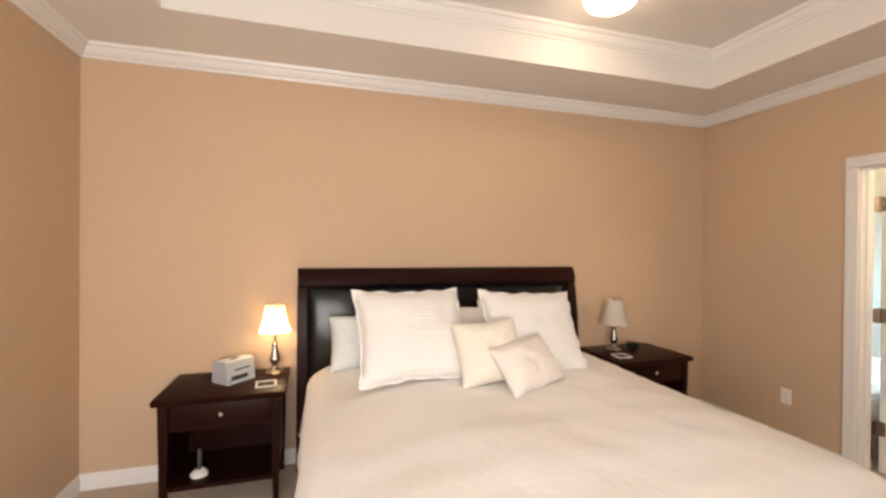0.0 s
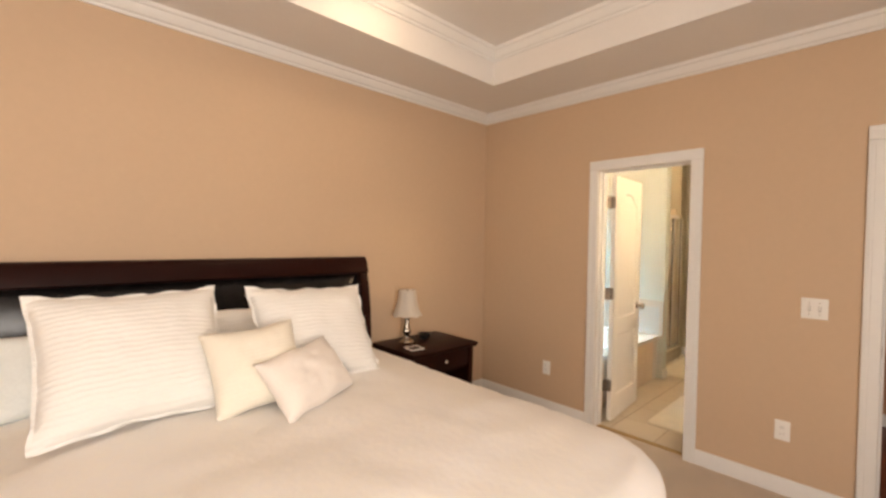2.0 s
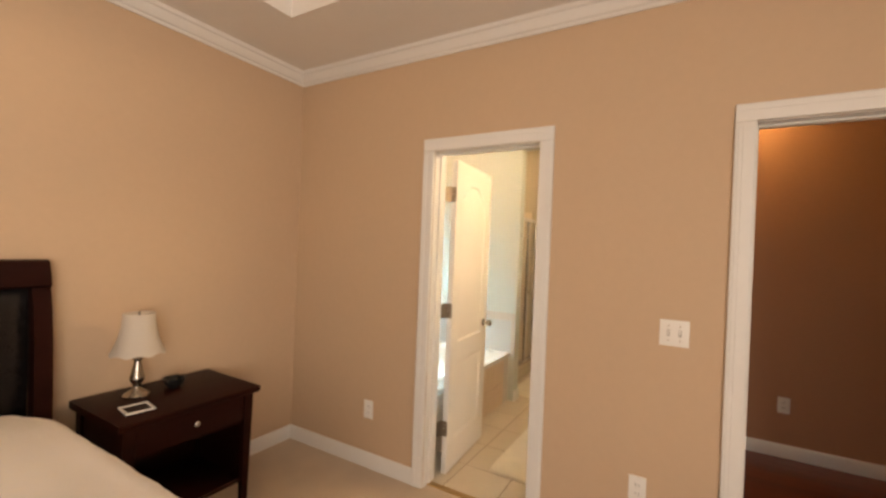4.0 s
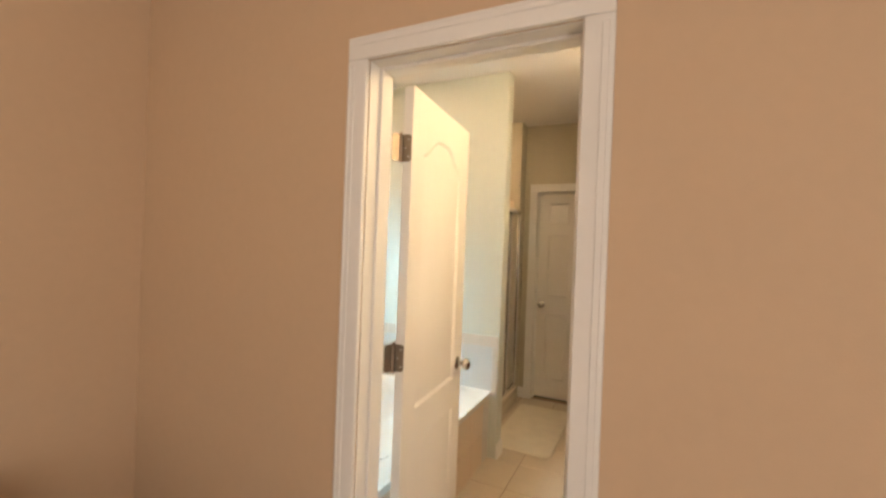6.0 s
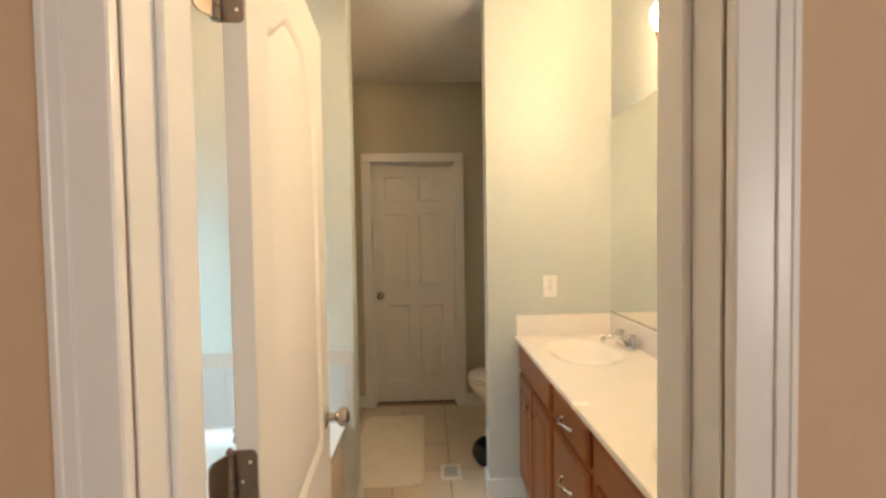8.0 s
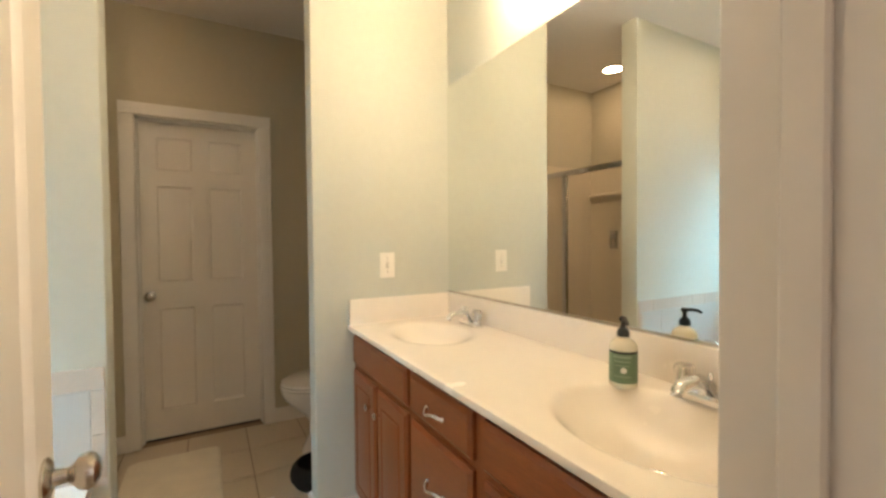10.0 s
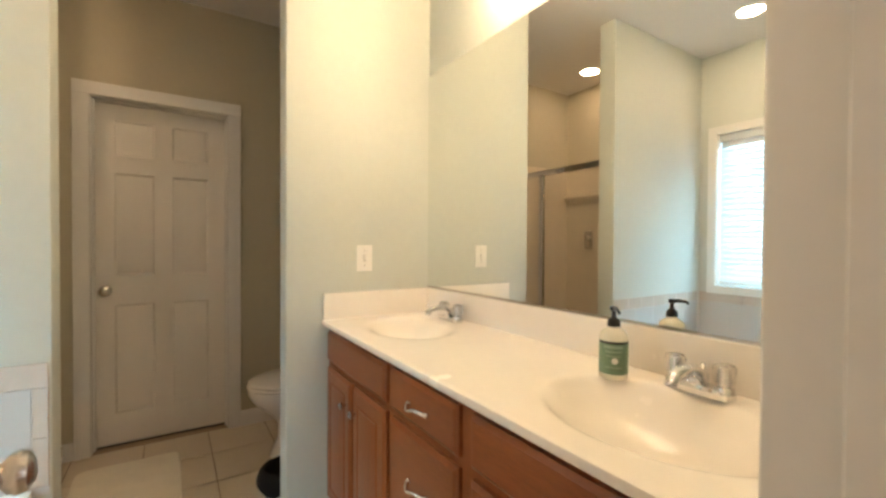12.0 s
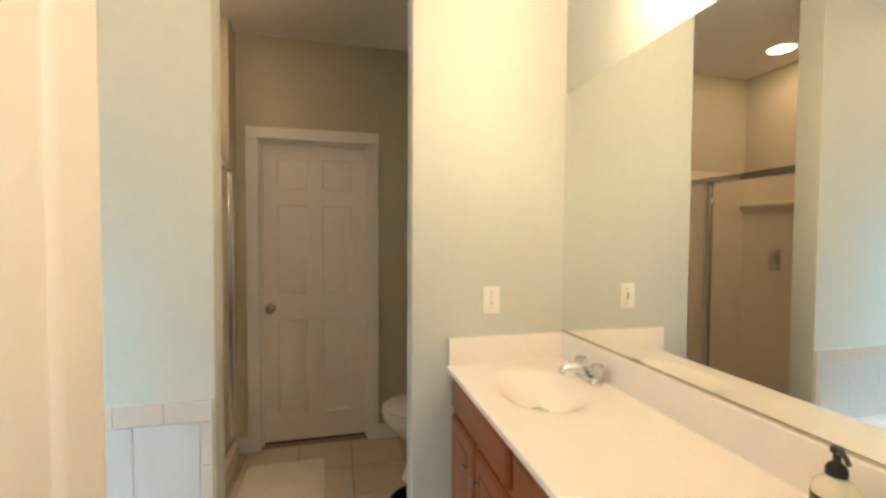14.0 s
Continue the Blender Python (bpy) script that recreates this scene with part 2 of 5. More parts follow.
def thing(name, label, category, at=(0, 0, 0), turn=0, group="", kind=""):
    ob = new(name)
    ob.empty_display_size = 0.1
    ob.matrix_basis = pose(*at, 0, 0, turn)
    return tagged(ob, label, category, group, kind)


def solo(name, bm, material, label, category, at=(0, 0, 0), turn=0, group="", kind="", smooth=35):
    ob = new(name, mesh_of(bm, name, material, smooth))
    ob.matrix_basis = pose(*at, 0, 0, turn)
    return tagged(ob, label, category, group, kind)


def setting(name, bm, material, label, category, smooth=35):
    return solo(name, bm, material, label, category, kind="structure", smooth=smooth)


# ---- plan ----
XL, XR, YB, YR = -1.435, 3.355, 3.09, -1.62      # bedroom: walls at the bed's sides, bed wall, rear wall
XB = 3.485                                       # bathroom side of the shared wall
SOF, TRAY = 2.69, 2.95                           # lower and upper ceiling
BY0, BY1 = 1.265, 1.912                          # bathroom doorway
HY0, HY1 = -0.47, 0.348                          # hall doorway and the door across the hall
DH = 2.035                                       # doorway height
YM = 0.605                                       # vanity wall
XW = 5.144                                       # wall at the vanity's end
XF = 6.40                                        # far bathroom wall
XP, YP = 5.07, 1.99                              # wall between tub and shower
XH = 5.20                                        # hall wall

# bedroom walls
setting("wall_north", boxes((XL - 0.15, XR, YB, YB + 0.15, 0, 3.1)), TAN, "tan painted plaster wall behind the bed", "wall")
w = boxes((XL - 0.15, XL, YR, -1.05, 0, 3.1), (XL - 0.15, XL, 0.45, YB, 0, 3.1), (XL - 0.15, XL, -1.05, 0.45, 0, 0.7), (XL - 0.15, XL, -1.05, 0.45, 2.2, 3.1))
setting("wall_west", w, TAN, "tan painted plaster wall with a window opening", "wall")
w = boxes((XL - 0.15, -1.25, YR - 0.15, YR, 0, 3.1), (0.45, XR, YR - 0.15, YR, 0, 3.1), (-1.25, 0.45, YR - 0.15, YR, 0, 0.7), (-1.25, 0.45, YR - 0.15, YR, 2.2, 3.1))
setting("wall_south", w, TAN, "tan painted plaster wall with a window opening", "wall")
w = boxes((XR, XB - 0.004, YR - 0.15, HY0, 0, 3.1), (XR, XB - 0.004, HY1, BY0, 0, 3.1), (XR, XB - 0.004, BY1, YB + 0.15, 0, 3.1),
          (XR, XB - 0.004, HY0, HY1, DH, 3.1), (XR, XB - 0.004, BY0, BY1, DH, 3.1))
setting("wall_east", w, TAN, "tan painted plaster wall with two white-trimmed doorways", "wall")
setting("floor_bedroom", boxes((XL - 0.15, XR + 0.06, YR - 0.15, YB + 0.1, -0.08, 0.0)), CARPET, "beige cut-pile carpet over the bedroom floor", "floor")

TX0, TX1, TY0, TY1 = XL + 0.60, 2.752, YR + 0.60, 2.505
w = bmesh.new()
rims = [[w.verts.new((x, y, z)) for x, y in ((x0, y0), (x1, y0), (x1, y1), (x0, y1))]
        for x0, x1, y0, y1 in ((XL, XR, YR, YB), (TX0, TX1, TY0, TY1)) for z in (SOF, TRAY)]
for ra, rb in ((rims[0], rims[2]), (rims[1], rims[3]), (rims[0], rims[1]), (rims[2], rims[3])):
    for k in range(4):
        w.faces.new((ra[k], ra[(k + 1) % 4], rb[(k + 1) % 4], rb[k]))
setting("ceiling_soffit", w, CEIL, "white painted ceiling border round a recessed tray", "ceiling")
setting("ceiling_tray", boxes((XL, XR, YR, YB, TRAY, TRAY + 0.12)), CEIL, "white painted recessed tray ceiling", "ceiling")


def crown_profile(wall, sign, top, s=1.0):
    pts = ((0, -0.083), (0.012, -0.083), (0.016, -0.070), (0.028, -0.064), (0.046, -0.040), (0.052, -0.024), (0.066, -0.018), (0.072, 0.0), (0, 0.0))
    return [(wall + sign * u * s, top + v * s) for u, v in pts]


setting("crown_moulding_north", prism(bmesh.new(), crown_profile(YB, -1, SOF), "x", XL, XR), TRIM, "white crown moulding above the bed wall", "moulding", smooth=25)
setting("crown_moulding_east", prism(bmesh.new(), crown_profile(XR, -1, SOF), "y", YR, YB - 0.003), TRIM, "white crown moulding above the doorways", "moulding", smooth=25)
setting("crown_moulding_west", prism(bmesh.new(), crown_profile(XL, 1, SOF), "y", YR, YB - 0.003), TRIM, "white crown moulding along the window wall", "moulding", smooth=25)
setting("crown_moulding_south", prism(bmesh.new(), crown_profile(YR, 1, SOF), "x", XL, XR), TRIM, "white crown moulding on the rear wall", "moulding", smooth=25)
for nm, pr, ax, a0, a1 in (("north", crown_profile(TY1, -1, TRAY), "x", TX0, TX1), ("south", crown_profile(TY0, 1, TRAY), "x", TX0, TX1),
                           ("east", crown_profile(TX1, -1, TRAY), "y", TY0, TY1 - 0.003), ("west", crown_profile(TX0, 1, TRAY), "y", TY0, TY1 - 0.003)):
    setting("tray_moulding_" + nm, prism(bmesh.new(), pr, ax, a0, a1), TRIM, "white crown moulding inside the ceiling tray", "moulding", smooth=25)


def base_profile(wall, sign, h=0.098):
    return [(wall, 0), (wall + sign * 0.013, 0), (wall + sign * 0.013, h - 0.022), (wall + sign * 0.009, h - 0.010), (wall + sign * 0.005, h), (wall, h)]


def baseboard(name, axis, wall, sign, a0, a1, z=0.0):
    ob = setting(name, prism(bmesh.new(), base_profile(wall, sign), axis, a0, a1), TRIM, "white painted wooden baseboard", "baseboard", smooth=25)
    ob.location.z = z
    return ob


baseboard("baseboard_north", "x", YB, -1, XL, XR)
baseboard("baseboard_west", "y", XL, 1, YR, YB - 0.014)
baseboard("baseboard_south", "x", YR, 1, XL, XR)
baseboard("baseboard_east_1", "y", XR, -1, BY1 + 0.075, YB - 0.014)
baseboard("baseboard_east_2", "y", XR, -1, HY1 + 0.075, BY0 - 0.075)
baseboard("baseboard_east_3", "y", XR, -1, YR, HY0 - 0.075)

# bathroom, hall
setting("floor_bathroom", boxes((XR + 0.06, 6.9, YM - 0.12, YB + 0.1, -0.08, -0.004)), GROUT, "beige ceramic tile floor with tan grout", "floor")
setting("ceiling_bathroom", boxes((XB, 6.9, YM - 0.12, YB + 0.15, SOF, SOF + 0.12)), CEIL, "white painted bathroom ceiling", "ceiling")
setting("wall_vanity", boxes((XB, 6.9, YM - 0.12, YM, 0, SOF)), SAGE, "pale sage painted wall behind the vanity", "wall")
w = boxes((XB - 0.004, XB, YM, BY0, 0, SOF), (XB - 0.004, XB, BY1, YB, 0, SOF), (XB - 0.004, XB, BY0, BY1, DH, SOF))
setting("wall_bath_door", w, SAGE, "pale sage painted wall round the bathroom doorway", "wall")
setting("wall_vanity_end", boxes((XW, XW + 0.12, YM - 0.1, 1.285, -0.05, SOF + 0.05), bev=0.006, seg=2), SAGE, "pale sage wall ending the vanity, beside the toilet", "wall")
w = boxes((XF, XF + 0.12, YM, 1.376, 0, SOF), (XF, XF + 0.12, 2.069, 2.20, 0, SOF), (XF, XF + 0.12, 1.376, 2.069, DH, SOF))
setting("wall_far", w, TAUPE, "taupe wall round the closed white door", "wall")
setting("wall_shower_return", boxes((6.22, XF + 0.12, 2.20, YB, 0, SOF)), TAUPE, "taupe wall between the shower and the far wall", "wall")
setting("wall_shower_back", boxes((XP + 0.12, 6.22, 2.86, YB, 0, SOF)), TAUPE, "taupe wall behind the shower", "wall")
setting("wall_tub_end", boxes((XP, XP + 0.12, YP, YB + 0.1, -0.05, SOF + 0.05), bev=0.006, seg=2), SAGE, "pale sage partition between the tub and the shower", "wall")
WX0, WX1, WZ0, WZ1 = 3.74, 4.945, 0.90, 2.06
w = boxes((XB, WX0, YB, YB + 0.15, 0, SOF), (WX1, XP, YB, YB + 0.15, 0, SOF), (WX0, WX1, YB, YB + 0.15, 0, WZ0), (WX0, WX1, YB, YB + 0.15, WZ1, SOF))
setting("wall_bath_window", w, SAGE, "pale sage wall with a window above the tub", "wall")
setting("wall_closet", boxes((XF + 0.5, XF + 0.6, YM - 0.12, YB + 0.1, 0, SOF)), SAGE, "plain wall closing the space behind the door", "wall")
baseboard("baseboard_bath_1", "x", 1.285, 1, XW, XW + 0.12)
baseboard("baseboard_bath_2", "y", XW, -1, 1.09, 1.298)
baseboard("baseboard_bath_3", "y", XW + 0.12, 1, YM, 1.298)
baseboard("baseboard_bath_4", "y", XF, -1, YM, 1.31)
baseboard("baseboard_bath_5", "y", XF, -1, 2.136, 2.2)
baseboard("baseboard_bath_6", "x", YP, -1, XP, XP + 0.12)

setting("floor_hall", boxes((XR + 0.06, XH, -2.2, YM - 0.12, -0.08, -0.004)), PLANK, "dark cherry hardwood floor in the hall", "floor")
setting("ceiling_hall", boxes((XB, XH + 0.1, -2.2, YM - 0.12, SOF, SOF + 0.12)), CEIL, "white painted hall ceiling", "ceiling")
setting("wall_hall", boxes((XH, XH + 0.1, -2.2, YM - 0.12, 0, SOF)), HALLTAN, "hall wall in a darker tan than the bedroom", "wall")
setting("wall_hall_end", boxes((XR, XH + 0.1, -2.3, -2.2, 0, SOF)), TAN, "tan painted wall at the hall's end", "wall")
setting("wall_hall_back", boxes((XB, XH, YM - 0.135, YM - 0.121, 0, SOF)), TAN, "tan painted hall wall behind the vanity", "wall")
baseboard("baseboard_hall", "y", XH, -1, -0.63, YM - 0.135)


# ---- doors and openings ----
def casing(parent, name, axis, wall, sign, a0, a1, top, w=0.0745, t=0.018):
    """Door trim round an opening from a0 to a1 on a wall across x; sign: the way it stands proud."""
    def piece(n, p0, p1, z0, z1, inner):
        bm = bmesh.new()
        x0, x1 = sorted((wall, wall + sign * t))
        box(bm, x0, x1, p0, p1, z0, z1, bev=0.006, seg=3)
        xs = sorted((wall + sign * t, wall + sign * (t + 0.0014)))
        if inner == "low":
            box(bm, xs[0], xs[1], p0 + 0.012, p0 + 0.030, z0, z1 - 0.02, bev=0.0025)
        elif inner == "high":
            box(bm, xs[0], xs[1], p1 - 0.030, p1 - 0.012, z0, z1 - 0.02, bev=0.0025)
        else:
            box(bm, xs[0], xs[1], p0 + 0.012, p1 - 0.012, z1 - 0.030, z1 - 0.012, bev=0.0025)
        return part(n, bm, TRIM, parent)

    piece(name, a0 - 0.0005 - w, a0 - 0.0005, 0, top + 0.0005, "low")
    piece(name, a1 + 0.0005, a1 + 0.0005 + w, 0, top + 0.0005, "high")
    piece(name, a0 - 0.0005 - w, a1 + 0.0005 + w, top + 0.001, top + 0.0005 + w, "top")


def jambs(parent, a0, a1, x0, x1, top, stop):
    t = 0.003
    part("jamb", boxes((x0, x1, a0 - 0.001, a0 + t, 0, top)), TRIM, parent)
    part("jamb", boxes((x0, x1, a1 - t, a1 + 0.001, 0, top)), TRIM, parent)
    part("jamb", boxes((x0, x1, a0 + t, a1 - t, top - t, top + 0.001)), TRIM, parent)
    s0, s1 = stop
    part("door_stop", boxes((s0, s1, a0 + t, a0 + t + 0.011, 0, top - t), bev=0.003), TRIM, parent)
    part("door_stop", boxes((s0, s1, a1 - t - 0.011, a1 - t, 0, top - t), bev=0.003), TRIM, parent)
    part("door_stop", boxes((s0, s1, a0 + t + 0.011, a1 - t - 0.011, top - t - 0.011, top - t), bev=0.003), TRIM, parent)


def panel_outline(u0, u1, v0, v1, arch, inset):
    """Outline of a door panel, with a shallow arched head if asked."""
    u0, u1, v0, v1 = u0 + inset, u1 - inset, v0 + inset, v1 - inset
    pts = [(u0, v0), (u1, v0)]
    if not arch:
        return pts + [(u1, v1), (u0, v1)]
    n = 14
    for k in range(n + 1):
        s = k / n
        u = u1 + (u0 - u1) * s
        e = min(1.0, max(0.0, (0.5 - abs(s - 0.5)) / 0.5))
        pts.append((u, v1 - arch + arch * (0.5 - 0.5 * math.cos(math.pi * min(1.0, e * 1.25)))))
    return pts


def raised_panel(bm, u0, u1, v0, v1, f, arch=0.0):
    """Moulded panel sunk in a door face; f(u, v, d) gives a place d proud of the face."""
    loops = [[bm.verts.new(f(u, v, d)) for u, v in panel_outline(u0, u1, v0, v1, arch, i)]
             for i, d in ((0, 0.0), (0.004, -0.002), (0.012, -0.0095), (0.020, -0.0095), (0.046, -0.002))]
    for a, b in zip(loops, loops[1:]):
        for k in range(len(a)):
            bm.faces.new((a[k], a[(k + 1) % len(a)], b[(k + 1) % len(a)], b[k]))
    bm.faces.new(loops[-1])
    return bm


def leaf_mesh(w0, w1, h0, h1, th, panels, f, both=True):
    """A door slab whose faces are open where the panels sit; f(u, v, d) gives a place d proud of the front face."""
    bm = bmesh.new()
    rect = ((w0, h0), (w1, h0), (w1, h1), (w0, h1))
    rims = []
    for back in (False, True):
        g = (lambda u, v: f(u, v, -th)) if back else (lambda u, v: f(u, v, 0.0))
        rim = [bm.verts.new(g(u, v)) for u, v in rect]
        rims.append(rim)
        if back and not both:
            bm.faces.new(rim)
            continue
        edges = [bm.edges.new((rim[k], rim[(k + 1) % 4])) for k in range(4)]
        for u0, u1, v0, v1, arch in panels:
            hole = [bm.verts.new(g(u, v)) for u, v in panel_outline(u0, u1, v0, v1, arch, 0)]
            edges += [bm.edges.new((hole[k], hole[(k + 1) % len(hole)])) for k in range(len(hole))]
        bmesh.ops.triangle_fill(bm, use_beauty=True, use_dissolve=False, edges=edges)
    for k in range(4):
        bm.faces.new((rims[0][k], rims[0][(k + 1) % 4], rims[1][(k + 1) % 4], rims[1][k]))
    return bm


def knob(parent, m, material):
    k = part("door_knob", lathe(bmesh.new(), [(0.031, 0), (0.032, 0.004), (0.026, 0.009), (0.013, 0.012), (0.011, 0.028), (0.016, 0.034), (0.026, 0.042), (0.029, 0.052), (0.026, 0.062), (0.015, 0.068), (0.003, 0.069)], 20, m), material, parent, "satin nickel door knob")
    return k


def hinge_leaf(w, h, t, r=0.011):
    """A thin plate, rounded on its far corners: from u = 0 along y, upright, t thick in x."""
    pts = [(0, -h / 2)]
    for cz, a0 in ((-h / 2 + r, -90), (h / 2 - r, 0)):
        pts += [(w - r + r * math.cos(radians(a0 + 15 * k)), cz + r * math.sin(radians(a0 + 15 * k))) for k in range(7)]
    pts.append((0, h / 2))
    bm = bmesh.new()
    lo = [bm.verts.new((-t / 2, u, v)) for u, v in pts]
    hi = [bm.verts.new((t / 2, u, v)) for u, v in pts]
    for k in range(len(pts)):
        bm.faces.new((lo[k], lo[(k + 1) % len(pts)], hi[(k + 1) % len(pts)], hi[k]))
    bm.faces.new(lo[::-1])
    bm.faces.new(hi)
    return bm


def hinge(parent, x, y, z):
    bm = hinge_leaf(0.037, 0.096, 0.003)
    bmesh.ops.transform(bm, matrix=Matrix.Translation((x, y + 0.039, z)) @ Matrix.Diagonal((1, -1, 1, 1)), verts=bm.verts)
    h = part("hinge", bm, HINGE, parent, "satin nickel butt hinge with rounded corners")
    leaf_b = part("hinge_leaf", hinge_leaf(0.036, 0.096, 0.003), HINGE, h)
    leaf_b.matrix_basis = pose(x - 0.008, y + 0.040, z, 0, 0, 62)
    bm = bmesh.new()
    for k in range(5):
        lathe(bm, [(0.0072, -0.048 + k * 0.0194), (0.0072, -0.031 + k * 0.0194)], 12)
    lathe(bm, [(0.0050, -0.050), (0.0050, 0.052), (0.002, 0.056)], 10)
    part("hinge_barrel", bm, HINGE, h).location = (x - 0.007, y + 0.040, z)
    bm = bmesh.new()
    for dy, dz in ((0.012, -0.030), (0.024, 0.0), (0.012, 0.030)):
        lathe(bm, [(0.0035, 0), (0.003, 0.001)], 8, Matrix.Translation((x - 0.0015, y + dy, z + dz)) @ pose(0, 0, 0, 0, -90, 0))
    part("screw", bm, CHROME, h)
    return h


# bathroom doorway with its open door
d1 = thing("door_1", "open white two-panel door in a white cased doorway", "door", kind="structure")
casing(d1, "casing", "y", XR, -1, BY0, BY1, DH)
casing(d1, "casing", "y", XB, 1, BY0 - 0.020, BY1 + 0.020, DH + 0.02, t=0.015)
jambs(d1, BY0, BY1, XR, XB, DH, (3.405, 3.437))
part("threshold", boxes((XR + 0.045, XR + 0.085, BY0, BY1, -0.01, 0.008), bev=0.003), BRASS, d1, "thin metal strip between carpet and tile")
PANELS = ((0.105, 0.533, 0.840, 1.89, 0.085), (0.105, 0.533, 0.20, 0.705, 0.0))
leaf = part("leaf", leaf_mesh(0, 0.638, 0.012, 2.022, 0.035, PANELS, lambda u, v, d: (u, -d, v)), DOORW, d1, "white moulded door leaf with an arched upper panel")
leaf.matrix_basis = pose(3.548, 1.861, 0, 0, 0, 4.2)
for f in (lambda u, v, d: (u, -d, v)), (lambda u, v, d: (u, 0.035 + d, v)):
    for u0, u1, v0, v1, arch in PANELS:
        part("panel", raised_panel(bmesh.new(), u0, u1, v0, v1, f, arch), DOORW, leaf)
knob(leaf, Matrix.Translation((0.570, 0, 0.905)) @ pose(0, 0, 0, 90, 0, 0), NICKEL)
knob(leaf, Matrix.Translation((0.570, 0.035, 0.905)) @ pose(0, 0, 0, -90, 0, 0), NICKEL)
for z in (0.30, 1.055, 1.80):
    hinge(leaf, -0.0016, 0.0005, z)
part("latch_plate", boxes((0.6375, 0.6395, 0.006, 0.029, 0.875, 0.935)), NICKEL, leaf)

# far closed six-panel door
d2 = thing("door_2", "closed white six-panel door with a nickel knob", "door", kind="structure")
casing(d2, "casing", "y", XF, -1, 1.376, 2.069, DH)
jambs(d2, 1.376, 2.069, XF, XF + 0.12, DH, (XF + 0.045, XF + 0.075))
f = lambda u, v, d: (XF + 0.078 - d, u, v)
PANELS = [(u0, u1, v0, v1, 0.0) for u0, u1 in ((1.480, 1.680), (1.770, 1.970)) for v0, v1 in ((0.19, 0.84), (1.01, 1.62), (1.72, 1.93))]
leaf = part("leaf", leaf_mesh(1.380, 2.065, 0.012, 2.030, 0.035, PANELS, f, False), DOORW, d2)
for u0, u1, v0, v1, arch in PANELS:
    part("panel", raised_panel(bmesh.new(), u0, u1, v0, v1, f, arch), DOORW, leaf)
knob(leaf, Matrix.Translation((XF + 0.078, 2.012, 0.925)) @ pose(0, 0, 0, 0, -90, 0), NICKEL)
part("door_sweep", boxes((XF + 0.076, XF + 0.112, 1.381, 2.064, 0.001, 0.011)), SLOT, d2)

# hall doorway and the door across the hall
d3 = thing("door_3", "white cased doorway that opens into the hall", "doorway", kind="structure")
casing(d3, "casing", "y", XR, -1, HY0, HY1, DH)
casing(d3, "casing", "y", XB, 1, HY0, HY1, DH)
jambs(d3, HY0, HY1, XR, XB, DH, (3.405, 3.437))
part("strike_plate", boxes((3.372, 3.398, HY1 - 0.005, HY1 - 0.0028, 0.89, 0.95)), NICKEL, d3)
d4 = thing("door_4", "closed white door across the hall with white trim", "door", kind="structure")
casing(d4, "casing", "y", XH, -1, -1.49, -0.71, DH)
leaf = part("leaf", boxes((XH - 0.004, XH + 0.004, -1.49, -0.71, 0.01, DH)), DOORW, d4)


def plate(name, label, y, z, x, sign, w, h, rockers, kind):
    t = thing(name, label, "switch" if kind == "switch" else "outlet", (x, y, z))
    xs = sorted((0, sign * 0.006))
    part("cover", boxes((xs[0], xs[1], -w / 2, w / 2, -h / 2, h / 2), bev=0.0025, seg=2), PLASTIC, t)
    for k in range(rockers):
        c = (k - (rockers - 1) / 2) * 0.046
        xr = sorted((sign * 0.006, sign * 0.0085))
        if kind == "switch":
            # no slot is cut: a thin grey plate paints its shade
            part("slot", boxes((*sorted((sign * 0.006, sign * 0.0064)), c - 0.0065, c + 0.0065, -0.0145, 0.0145)), SHADOWGAP, t)
            tg = bmesh.new()
            prism(tg, [(sign * 0.0065, -0.010), (sign * 0.016, 0.004), (sign * 0.018, 0.010), (sign * 0.0065, 0.012)], "y", c - 0.0045, c + 0.0045)
            part("toggle", tg, PLASTIC, t)
            for dz in (-0.0325, 0.0325):
                part("screw", boxes((*sorted((sign * 0.006, sign * 0.0072)), c - 0.0025, c + 0.0025, dz - 0.0025, dz + 0.0025)), NICKEL, t)
        else:
            for dz in (-0.02, 0.02):
                s = part("socket", boxes((xr[0], xr[1], c - 0.016, c + 0.016, dz - 0.014, dz + 0.014), bev=0.001), PLASTIC, t)
                xq = sorted((sign * 0.0085, sign * 0.0088))
                part("slot", boxes((xq[0], xq[1], c - 0.008, c - 0.006, dz - 0.005, dz + 0.006), (xq[0], xq[1], c + 0.006, c + 0.008, dz - 0.005, dz + 0.006)), SLOT, s)
    return t


plate("wall_switch", "white double toggle switch plate on the tan wall", 0.615, 1.117, XR, -1, 0.118, 0.118, 2, "switch")
plate("wall_outlet", "white outlet plate low on the tan wall", 2.350, 0.378, XR, -1, 0.074, 0.118, 1, "outlet", )
plate("wall_outlet", "white outlet plate low on the tan wall", 0.739, 0.378, XR, -1, 0.074, 0.118, 1, "outlet")
plate("wall_outlet", "white outlet plate low on the dim hall wall", -0.075, 0.387, XH, -1, 0.074, 0.118, 1, "outlet")
plate("wall_switch", "white switch plate on the sage wall above the vanity", 0.945, 1.146, XW, -1, 0.074, 0.118, 1, "switch")

